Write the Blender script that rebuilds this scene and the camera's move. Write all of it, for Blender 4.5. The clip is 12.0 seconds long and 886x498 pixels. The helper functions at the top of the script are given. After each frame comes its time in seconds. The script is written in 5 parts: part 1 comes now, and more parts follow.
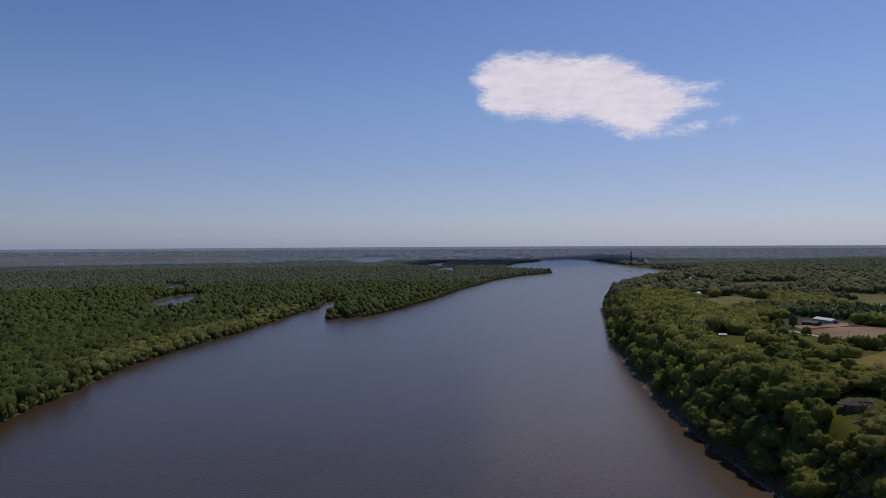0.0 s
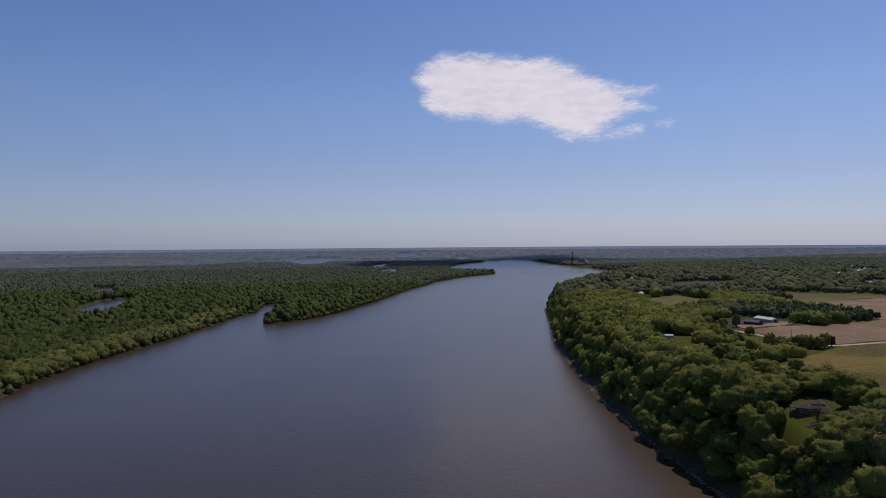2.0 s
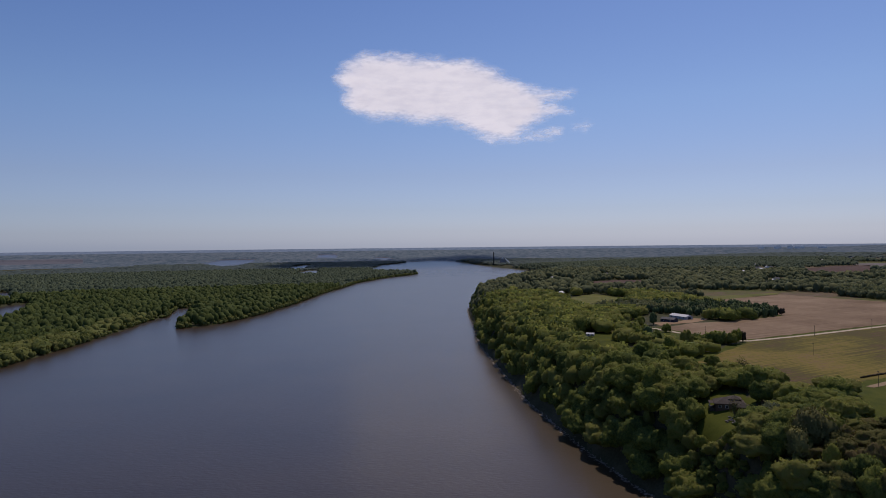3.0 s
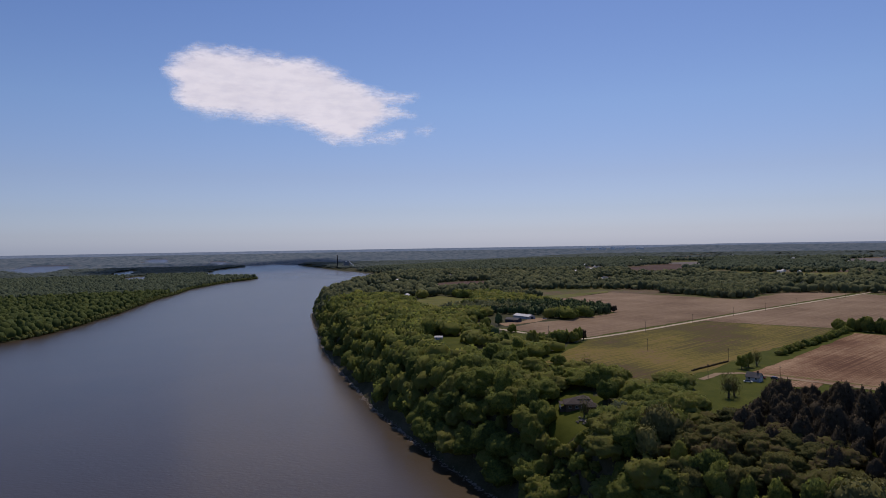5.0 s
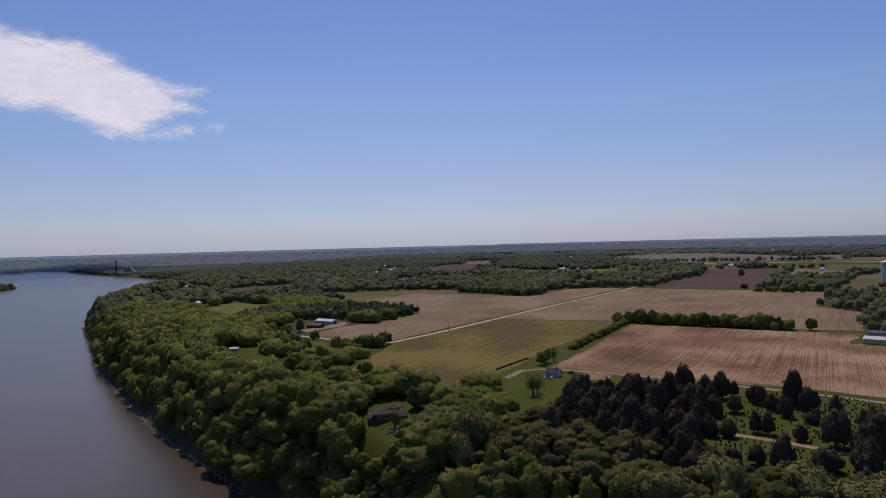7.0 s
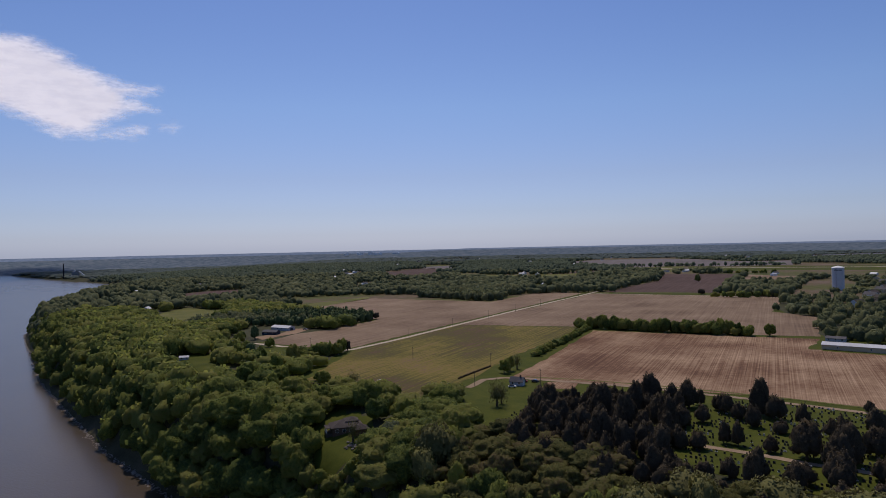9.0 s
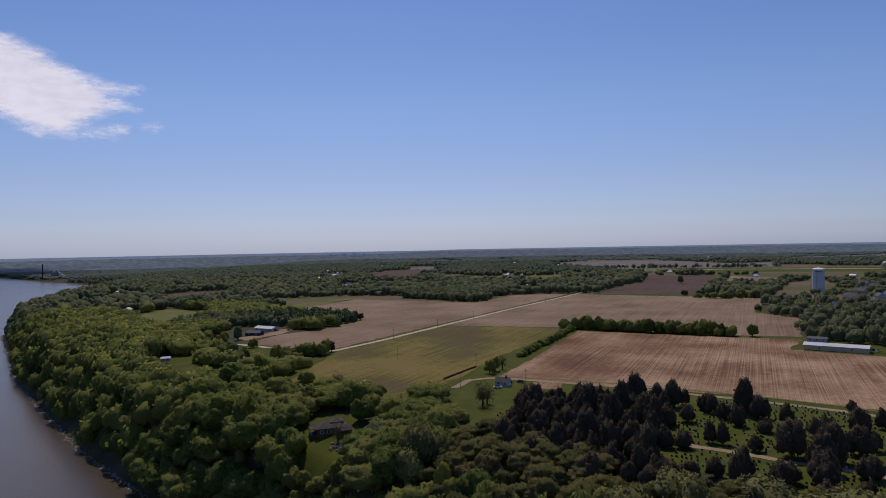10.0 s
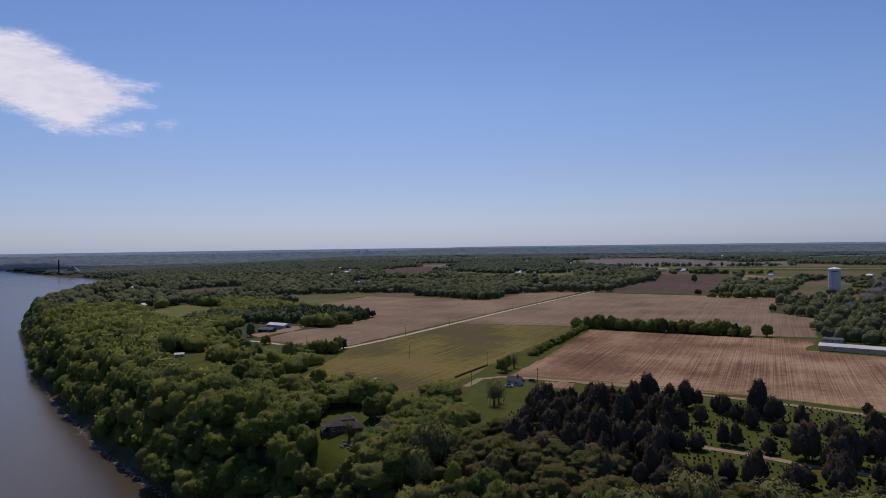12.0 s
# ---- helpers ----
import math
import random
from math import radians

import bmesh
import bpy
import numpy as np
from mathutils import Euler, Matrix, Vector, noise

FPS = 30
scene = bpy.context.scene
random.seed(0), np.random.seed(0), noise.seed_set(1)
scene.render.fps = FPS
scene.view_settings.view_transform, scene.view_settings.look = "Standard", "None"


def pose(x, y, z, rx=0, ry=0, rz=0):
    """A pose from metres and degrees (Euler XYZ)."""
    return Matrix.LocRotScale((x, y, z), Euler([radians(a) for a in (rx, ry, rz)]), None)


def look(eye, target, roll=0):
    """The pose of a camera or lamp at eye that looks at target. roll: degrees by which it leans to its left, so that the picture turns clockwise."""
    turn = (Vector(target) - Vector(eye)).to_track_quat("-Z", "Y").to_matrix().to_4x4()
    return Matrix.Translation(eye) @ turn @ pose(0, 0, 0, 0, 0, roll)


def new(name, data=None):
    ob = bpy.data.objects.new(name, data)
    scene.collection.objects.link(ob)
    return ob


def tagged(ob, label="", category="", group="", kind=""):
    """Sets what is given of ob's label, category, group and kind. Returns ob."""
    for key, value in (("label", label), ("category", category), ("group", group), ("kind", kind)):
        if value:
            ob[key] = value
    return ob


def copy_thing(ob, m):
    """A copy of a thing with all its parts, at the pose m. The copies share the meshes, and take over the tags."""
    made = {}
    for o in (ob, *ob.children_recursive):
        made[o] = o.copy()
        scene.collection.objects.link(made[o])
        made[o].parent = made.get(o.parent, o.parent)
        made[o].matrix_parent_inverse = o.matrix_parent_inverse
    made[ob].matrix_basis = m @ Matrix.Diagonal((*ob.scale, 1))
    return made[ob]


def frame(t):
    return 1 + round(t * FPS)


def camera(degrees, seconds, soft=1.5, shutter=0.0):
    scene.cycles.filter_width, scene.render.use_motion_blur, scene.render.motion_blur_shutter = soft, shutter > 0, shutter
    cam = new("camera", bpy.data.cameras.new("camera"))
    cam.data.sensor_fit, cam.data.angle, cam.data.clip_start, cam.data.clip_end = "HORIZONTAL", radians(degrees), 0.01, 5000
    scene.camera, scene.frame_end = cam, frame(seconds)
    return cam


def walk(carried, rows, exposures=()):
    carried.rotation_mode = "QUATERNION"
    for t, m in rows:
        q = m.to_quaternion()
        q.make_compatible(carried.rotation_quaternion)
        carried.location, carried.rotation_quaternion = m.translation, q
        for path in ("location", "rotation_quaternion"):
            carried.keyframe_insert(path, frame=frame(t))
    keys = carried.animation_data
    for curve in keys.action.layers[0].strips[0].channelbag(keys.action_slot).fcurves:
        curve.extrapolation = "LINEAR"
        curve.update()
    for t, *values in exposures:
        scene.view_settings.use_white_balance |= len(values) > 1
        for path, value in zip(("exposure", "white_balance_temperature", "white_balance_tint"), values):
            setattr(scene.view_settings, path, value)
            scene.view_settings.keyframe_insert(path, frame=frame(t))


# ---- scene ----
cam = camera(66.29, 12.0, soft=0.9)
# seconds, x, y, z, heading (clockwise from +y), pitch, roll
PATH = [
    (0, 0.00, 0.00, 120.00, 0.000, -0.449, -0.296),
    (0.5, 0.28, 5.85, 120.00, 0.782, -0.454, -0.324),
    (1, 0.33, 11.47, 119.99, 2.149, -0.437, -0.362),
    (1.5, 0.07, 16.73, 119.71, 4.031, -0.384, -0.390),
    (2, 0.11, 21.83, 119.79, 4.807, -0.399, -0.441),
    (2.5, 0.27, 27.01, 119.37, 7.475, -0.371, -0.481),
    (3, 1.07, 32.52, 119.24, 11.345, -0.388, -0.608),
    (3.5, 1.81, 38.58, 119.02, 15.456, -0.362, -0.688),
    (5.5, 7.57, 59.70, 118.63, 27.967, -0.378, -1.097),
    (6, 9.61, 64.46, 118.93, 32.498, -0.455, -1.282),
    (6.5, 11.67, 69.24, 118.76, 37.709, -0.483, -1.370),
    (7, 14.25, 73.96, 118.82, 41.344, -0.520, -1.458),
    (9, 21.95, 83.97, 119.16, 44.758, -0.242, -1.207),
    (9.5, 22.10, 85.78, 118.35, 45.962, -0.153, -1.115),
    (10, 22.51, 85.66, 118.35, 46.089, -0.151, -1.069),
    (10.5, 22.58, 85.59, 118.79, 45.854, -0.212, -1.048),
    (11, 22.72, 85.81, 118.79, 45.527, -0.234, -0.952),
    (11.5, 22.94, 86.12, 118.75, 45.258, -0.273, -0.874),
    (12, 22.85, 85.84, 118.98, 45.047, -0.372, -0.788),
]
walk(cam, [(t, pose(x, y, z, 90 + pitch, 0, -heading) @ pose(0, 0, 0, 0, 0, roll)) for t, x, y, z, heading, pitch, roll in PATH],
     exposures=[(0.0, -0.16, 6750, 16), (3.5, -0.12, 6750, 16), (7.0, -0.11, 6700, 16), (9.0, -0.11, 6520, 16), (12.0, -0.10, 6500, 16)])

# ---- light ----
SUN_AZIMUTH, SUN_HEIGHT = 38.0, 58.0
# clear spring air: the tint of the sky from the horizon up
SKY_TONES = ((0.0, (0.76, 0.96, 1.56)), (0.02, (0.67, 0.81, 1.26)), (0.05, (0.62, 0.72, 1.05)), (0.1, (0.61, 0.68, 0.93)), (0.2, (0.59, 0.72, 0.95)), (0.34, (0.49, 0.64, 0.92)), (0.6, (0.47, 0.64, 0.92)))
world = bpy.data.worlds.new("sky")
scene.world = world
world.use_nodes = True
wn = world.node_tree.nodes
sky = wn.new("ShaderNodeTexSky")
sky.sky_type, sky.sun_disc = "NISHITA", False
sky.sun_elevation, sky.sun_rotation = radians(SUN_HEIGHT), radians(SUN_AZIMUTH)
sky.altitude, sky.air_density, sky.dust_density, sky.ozone_density = 150, 1.0, 1.0, 2.0
sky_mix = wn.new("ShaderNodeMix")
sky_mix.data_type, sky_mix.blend_type = "RGBA", "MULTIPLY"
sky_mix.inputs["Factor"].default_value = 1.0
sky_ray, sky_up, sky_tone = wn.new("ShaderNodeTexCoord"), wn.new("ShaderNodeSeparateXYZ"), wn.new("ShaderNodeValToRGB")
for i, (at, colour) in enumerate(SKY_TONES):
    if i > 1:
        sky_tone.color_ramp.elements.new(at)
    sky_tone.color_ramp.elements[i].position, sky_tone.color_ramp.elements[i].color = at, (*colour, 1)
wl = world.node_tree.links.new
wl(sky_ray.outputs["Generated"], sky_up.inputs[0])
wl(sky_up.outputs["Z"], sky_tone.inputs["Fac"])
wl(sky.outputs["Color"], sky_mix.inputs["A"])
wl(sky_tone.outputs["Color"], sky_mix.inputs["B"])
wl(sky_mix.outputs["Result"], wn["Background"].inputs["Color"])
wn["Background"].inputs["Strength"].default_value = 0.102
sun = new("sun", bpy.data.lights.new("sun", "SUN"))
sun.data.energy, sun.data.angle, sun.data.color = 2.9, radians(0.53), (1.0, 0.885, 0.74)
a, e = radians(SUN_AZIMUTH), radians(SUN_HEIGHT)
SUN_WAY = Vector((math.sin(a) * math.cos(e), math.cos(a) * math.cos(e), math.sin(e)))
sun.matrix_world = look(SUN_WAY * 3000, (0, 0, 0))


# ---- materials ----
def material(name, colours, scale=1.0, rough=0.9, bump=0.0, bump_scale=None, island=0.0, metal=0.0, spec=0.06, stripes=None, leafy=0.0, mottle=0.0, patchy=0.0):
    """A procedural surface: colours run over a two-scale noise; island: how far each loose piece or object shifts along them;
    stripes: (direction x, direction y, spacing, strength) of tilled rows; mottle: how far sprays of leaves differ within a crown; patchy: damp and dry patches."""
    m = bpy.data.materials.new(name)
    m.use_nodes = True
    nt = m.node_tree
    n, link = nt.nodes, nt.links.new
    bsdf = n["Principled BSDF"]
    bsdf.inputs["Roughness"].default_value = rough
    bsdf.inputs["Metallic"].default_value = metal
    bsdf.inputs["Specular IOR Level"].default_value = spec
    geo = n.new("ShaderNodeNewGeometry")
    big, small = n.new("ShaderNodeTexNoise"), n.new("ShaderNodeTexNoise")
    big.inputs["Scale"].default_value, big.inputs["Detail"].default_value = 0.13 * scale, 5
    small.inputs["Scale"].default_value, small.inputs["Detail"].default_value = 1.7 * scale, 4
    for t in (big, small):
        link(geo.outputs["Position"], t.inputs["Vector"])

    def maths(op, *args):
        k = n.new("ShaderNodeMath")
        k.operation = op
        for i, v in enumerate(args):
            if isinstance(v, (int, float)):
                k.inputs[i].default_value = v
            else:
                link(v, k.inputs[i])
        return k.outputs[0]

    value = maths("ADD", maths("MULTIPLY", big.outputs["Fac"], 0.6), maths("MULTIPLY", small.outputs["Fac"], 0.4))
    value = maths("MULTIPLY_ADD", maths("SUBTRACT", value, 0.5), 1.9, 0.5)
    if island:
        info, tone = n.new("ShaderNodeObjectInfo"), n.new("ShaderNodeAttribute")
        tone.attribute_name = "tone"
        whole = maths("FRACT", maths("ADD", tone.outputs["Fac"], info.outputs["Random"]))
        rnd = maths("ADD", maths("MULTIPLY", whole, 0.86), maths("MULTIPLY", geo.outputs["Random Per Island"], 0.14))
        value = maths("ADD", maths("MULTIPLY", value, 1 - island), maths("MULTIPLY", rnd, island))
    if mottle:
        sprays = n.new("ShaderNodeTexNoise")
        sprays.inputs["Scale"].default_value, sprays.inputs["Detail"].default_value, sprays.inputs["Roughness"].default_value = 0.8, 4, 0.72
        link(geo.outputs["Position"], sprays.inputs["Vector"])
        value = maths("ADD", value, maths("MULTIPLY", maths("SUBTRACT", sprays.outputs["Fac"], 0.5), mottle * 4))
        relief = n.new("ShaderNodeBump")
        relief.inputs["Strength"].default_value, relief.inputs["Distance"].default_value = 0.8, 0.9 * mottle
        link(sprays.outputs["Fac"], relief.inputs["Height"])
        link(relief.outputs["Normal"], bsdf.inputs["Normal"])
        leaf_side = relief.outputs["Normal"]
    if stripes:
        dx, dy, spacing, strength = stripes
        pos = n.new("ShaderNodeSeparateXYZ")
        link(geo.outputs["Position"], pos.inputs[0])
        across = maths("ADD", maths("MULTIPLY", pos.outputs[0], -dy / spacing), maths("MULTIPLY", pos.outputs[1], dx / spacing))
        lines = n.new("ShaderNodeTexNoise")
        lines.noise_dimensions = "2D"
        lines.inputs["Scale"].default_value, lines.inputs["Detail"].default_value = 1.0, 3
        along = maths("ADD", maths("MULTIPLY", pos.outputs[0], dx * 0.007), maths("MULTIPLY", pos.outputs[1], dy * 0.007))
        both = n.new("ShaderNodeCombineXYZ")
        link(across, both.inputs[0])
        link(along, both.inputs[1])
        link(both.outputs[0], lines.inputs["Vector"])
        value = maths("ADD", maths("MULTIPLY", value, 1 - strength), maths("MULTIPLY", maths("MULTIPLY_ADD", maths("SUBTRACT", lines.outputs["Fac"], 0.5), 2.5, 0.5), strength))
    if patchy:
        damp = n.new("ShaderNodeTexNoise")
        damp.inputs["Scale"].default_value, damp.inputs["Detail"].default_value = 0.017, 3
        link(geo.outputs["Position"], damp.inputs["Vector"])
        value = maths("ADD", value, maths("MULTIPLY", maths("SUBTRACT", damp.outputs["Fac"], 0.5), patchy))
    ramp = n.new("ShaderNodeValToRGB")
    els = ramp.color_ramp.elements
    while len(els) < len(colours):
        els.new(0.5)
    for i, c in enumerate(colours):
        els[i].position = 0.15 + 0.7 * i / max(1, len(colours) - 1)
        els[i].color = (*c, 1)
    link(value, ramp.inputs["Fac"])
    link(ramp.outputs["Color"], bsdf.inputs["Base Color"])
    if leafy:
        thin_leaf, both_sides = n.new("ShaderNodeBsdfTranslucent"), n.new("ShaderNodeMixShader")
        link(ramp.outputs["Color"], thin_leaf.inputs["Color"])
        if mottle:
            link(leaf_side, thin_leaf.inputs["Normal"])
        both_sides.inputs["Fac"].default_value = leafy
        link(bsdf.outputs[0], both_sides.inputs[1])
        link(thin_leaf.outputs[0], both_sides.inputs[2])
        link(both_sides.outputs[0], n["Material Output"].inputs["Surface"])
    if bump:
        tex = n.new("ShaderNodeTexNoise")
        tex.inputs["Scale"].default_value, tex.inputs["Detail"].default_value = bump_scale or 4 * scale, 4
        link(geo.outputs["Position"], tex.inputs["Vector"])
        b = n.new("ShaderNodeBump")
        b.inputs["Strength"].default_value, b.inputs["Distance"].default_value = min(1.0, bump), 0.3
        link(tex.outputs["Fac"], b.inputs["Height"])
        link(b.outputs["Normal"], bsdf.inputs["Normal"])
    return m


def water_material():
    m = bpy.data.materials.new("river_water")
    m.use_nodes = True
    n, link = m.node_tree.nodes, m.node_tree.links.new
    bsdf = n["Principled BSDF"]
    geo = n.new("ShaderNodeNewGeometry")
    silt = n.new("ShaderNodeTexNoise")
    silt.inputs["Scale"].default_value, silt.inputs["Detail"].default_value = 0.012, 4
    link(geo.outputs["Position"], silt.inputs["Vector"])
    ramp = n.new("ShaderNodeValToRGB")
    ramp.color_ramp.elements[0].position, ramp.color_ramp.elements[0].color = 0.3, (0.035, 0.022, 0.010, 1)
    ramp.color_ramp.elements[1].position, ramp.color_ramp.elements[1].color = 0.7, (0.044, 0.028, 0.013, 1)
    link(silt.outputs["Fac"], ramp.inputs["Fac"])
    link(ramp.outputs["Color"], bsdf.inputs["Base Color"])
    bsdf.inputs["Roughness"].default_value = 0.5
    bsdf.inputs["Coat Weight"].default_value, bsdf.inputs["Coat Roughness"].default_value, bsdf.inputs["Coat IOR"].default_value = 0.66, 0.2, 1.33
    bsdf.inputs["Specular IOR Level"].default_value = 0.22
    bsdf.inputs["IOR"].default_value = 1.33
    ripple = n.new("ShaderNodeTexNoise")
    ripple.inputs["Scale"].default_value, ripple.inputs["Detail"].default_value = 0.45, 5
    stretch = n.new("ShaderNodeMapping")
    stretch.inputs["Scale"].default_value, stretch.inputs["Rotation"].default_value = (0.6, 1.5, 1), (0, 0, radians(20))
    link(geo.outputs["Position"], stretch.inputs["Vector"])
    link(stretch.outputs["Vector"], ripple.inputs["Vector"])
    b = n.new("ShaderNodeBump")
    b.inputs["Strength"].default_value, b.inputs["Distance"].default_value = 0.42, 0.3
    link(ripple.outputs["Fac"], b.inputs["Height"])
    link(b.outputs["Normal"], bsdf.inputs["Normal"])
    link(b.outputs["Normal"], bsdf.inputs["Coat Normal"])
    return m


ROW = (0.945, 0.327)
M_WATER = water_material()
M_GROUND = material("woodland_ground", [(0.036, 0.036, 0.020), (0.050, 0.052, 0.026), (0.070, 0.068, 0.036)], 0.4)
M_LEAF = material("spring_leaves", [(0.0948, 0.1272, 0.0367), (0.1474, 0.1826, 0.0453), (0.1937, 0.2257, 0.0528), (0.232, 0.2503, 0.0604), (0.2323, 0.2318, 0.0686)], 0.35, 0.8, island=0.8, leafy=0.58, spec=0.1, mottle=0.5)
M_LEAF_OLIVE = material("young_olive_leaves", [(0.0736, 0.0817, 0.032), (0.1067, 0.1121, 0.038), (0.1343, 0.1349, 0.044), (0.1656, 0.1615, 0.05), (0.1518, 0.1235, 0.058)], 0.35, 0.8, island=0.8, leafy=0.55, spec=0.1, mottle=0.5)
M_LEAF_WOOD = material("plateau_leaves", [(0.0982, 0.1189, 0.0655), (0.1247, 0.1449, 0.0725), (0.1512, 0.1685, 0.0807), (0.1764, 0.1833, 0.0891)], 0.3, 0.85, island=0.75, leafy=0.45, spec=0.1, mottle=0.4)
M_LEAF_LOW = material("floodplain_leaves", [(0.0637, 0.0916, 0.0288), (0.0823, 0.1135, 0.0336), (0.1, 0.1326, 0.0375), (0.1222, 0.1478, 0.044)], 0.3, 0.8, island=0.65, leafy=0.48, spec=0.1, mottle=0.45)
# M_LEAF_FAR and M_LEAF_MID: leaf greens with distance haze mixed into the colour
M_LEAF_FAR = material("haze_tinted_far_leaves", [(0.0728, 0.0988, 0.0943), (0.091, 0.1196, 0.1104), (0.1118, 0.1404, 0.1265)], 0.1, 0.9, island=0.6, spec=0.1, leafy=0.35)
M_LEAF_MID = material("haze_tinted_distant_leaves", [(0.0559, 0.0787, 0.0523), (0.076, 0.1005, 0.0622), (0.0984, 0.1201, 0.0697)], 0.2, 0.9, island=0.6, leafy=0.25, spec=0.1)
# woods past 4.5 km, blued in the base colour to stand for haze
M_LEAF_HAZE = material("haze_tinted_woods", [(0.046, 0.0713, 0.0943), (0.0759, 0.1058, 0.1334), (0.1207, 0.1472, 0.1725), (0.1725, 0.184, 0.1955)], 0.3, 1.0, spec=0.0, patchy=0.5)
# brown soil shifted to blue-grey, the haze being part of the colour
M_FAR_FIELD = material("haze_tinted_fields", [(0.080, 0.085, 0.105), (0.110, 0.112, 0.130), (0.135, 0.134, 0.150)], 0.02, 1.0)
M_LEAF_PALE = material("willow_leaves", [(0.1003, 0.1273, 0.0378), (0.1425, 0.163, 0.0472), (0.1795, 0.1854, 0.059)], 0.4, 0.8, island=0.55, leafy=0.4, spec=0.1, mottle=0.4)
M_LEAF_DARK = material("evergreen_needles", [(0.063, 0.0531, 0.0376), (0.077, 0.0641, 0.0438), (0.0944, 0.0754, 0.0502)], 0.5, 0.95, island=0.35, spec=0.06, mottle=0.5, leafy=0.3)
M_LEAF_PINE = material("pine_needles", [(0.0422, 0.0617, 0.0293), (0.0617, 0.0877, 0.0358), (0.091, 0.1202, 0.0455)], 0.5, 0.9, island=0.6, spec=0.1, mottle=0.4)
M_TWIGS = material("budding_twigs", [(0.105, 0.100, 0.042), (0.140, 0.138, 0.050), (0.165, 0.160, 0.056)], 1.0, 0.9, island=0.5, leafy=0.2, spec=0.1)
M_BLOSSOM = material("white_blossom", [(0.55, 0.56, 0.52), (0.75, 0.75, 0.74)], 1.0, 0.8, island=0.4, leafy=0.2)
M_BARK = material("bark", [(0.07, 0.055, 0.04), (0.14, 0.115, 0.09)], 3.0, 0.95, 0.6)
M_TAN = material("tilled_soil_tan", [(0.1318, 0.0909, 0.06), (0.191, 0.1351, 0.0901), (0.253, 0.1884, 0.1282)], 0.12, 0.95, stripes=(*ROW, 1.6, 0.34), patchy=1.0)
# far copy of the tan soil, paled and greyed to paint in haze
M_TAN_FAR = material("haze_tinted_soil", [(0.105, 0.092, 0.090), (0.135, 0.118, 0.114), (0.160, 0.142, 0.136)], 0.1, 0.95)
M_ROWS = material("stubble_rows", [(0.0986, 0.0527, 0.0324), (0.1632, 0.095, 0.0573), (0.2476, 0.163, 0.1016), (0.3449, 0.2387, 0.1535)], 0.15, 0.95, stripes=(*ROW, 0.75, 0.36), patchy=1.1)
M_SOIL = material("dark_soil", [(0.0585, 0.0377, 0.032), (0.0851, 0.0565, 0.0474), (0.1117, 0.0777, 0.0638)], 0.1, 0.95, stripes=(*ROW, 4.0, 0.3))
M_WHEAT = material("young_crop", [(0.1129, 0.0641, 0.0478), (0.0795, 0.0594, 0.0265), (0.0795, 0.0712, 0.0213), (0.1282, 0.1068, 0.024), (0.1666, 0.1247, 0.0373), (0.1435, 0.0926, 0.0586)], 0.14, 0.9, stripes=(*ROW, 1.2, 0.36), patchy=0.8)
M_GRASS = material("mown_grass", [(0.0385, 0.05, 0.0076), (0.0554, 0.0658, 0.0092), (0.0792, 0.084, 0.0142)], 0.7, 0.9)
M_MEADOW = material("meadow", [(0.0792, 0.0851, 0.0261), (0.1092, 0.1117, 0.032), (0.1447, 0.1329, 0.0452)], 0.3, 0.9)
M_FARM = material("patchwork_farmland", [(0.050, 0.065, 0.022), (0.085, 0.09, 0.03), (0.12, 0.088, 0.06), (0.16, 0.122, 0.09)], 0.05, 0.95)
# horizon land: the blue-grey of air haze is put into the colour
M_FAR = material("haze_tinted_distance", [(0.0978, 0.1437, 0.207), (0.1437, 0.1898, 0.2587), (0.2127, 0.2587, 0.322)], 0.25, 1.0, spec=0.0, patchy=0.4)
M_ROCK = material("shore_rock", [(0.13, 0.11, 0.09), (0.24, 0.21, 0.18), (0.36, 0.33, 0.29)], 0.8, 0.95, island=0.6)
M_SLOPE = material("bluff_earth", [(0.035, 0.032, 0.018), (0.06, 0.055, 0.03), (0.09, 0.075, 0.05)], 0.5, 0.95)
M_STONE = material("weathered_granite", [(0.03, 0.03, 0.03), (0.045, 0.044, 0.043), (0.07, 0.068, 0.066), (0.12, 0.118, 0.115), (0.50, 0.49, 0.47)], 1.0, 0.8, island=0.97)
M_SIDING = material("pale_grey_siding", [(0.34, 0.36, 0.39), (0.42, 0.44, 0.47)], 0.8, 0.7)
M_WHITE = material("white_paint", [(0.66, 0.66, 0.64), (0.80, 0.80, 0.78)], 0.3, 0.6)
M_TANK = material("pale_tank_paint", [(0.45, 0.4625, 0.4813), (0.5375, 0.55, 0.5687)], 0.2, 0.5)
M_SHINGLE = material("grey_brown_shingle", [(0.05, 0.043, 0.039), (0.075, 0.064, 0.058), (0.105, 0.09, 0.08)], 1.2, 0.9)
M_SLATE = material("slate_shingle", [(0.075, 0.073, 0.076), (0.13, 0.126, 0.128)], 1.0, 0.85)
M_TIN = material("pale_metal_roof", [(0.42, 0.425, 0.43), (0.55, 0.555, 0.56)], 0.4, 0.6, spec=0.2)
M_BEIGE = material("beige_metal_siding", [(0.42, 0.335, 0.22), (0.51, 0.42, 0.285)], 0.5, 0.7)
M_BROWN = material("brown_brick", [(0.10, 0.065, 0.045), (0.16, 0.11, 0.08)], 1.0, 0.9)
M_DARK = material("dark_shed_siding", [(0.035, 0.04, 0.055), (0.06, 0.065, 0.085)], 0.6, 0.8)
M_GLASS = material("window_glass", [(0.02, 0.025, 0.03), (0.04, 0.045, 0.05)], 1.0, 0.08, spec=0.6)
M_WOOD = material("weathered_wood", [(0.08, 0.065, 0.05), (0.15, 0.125, 0.10)], 2.0, 0.95)
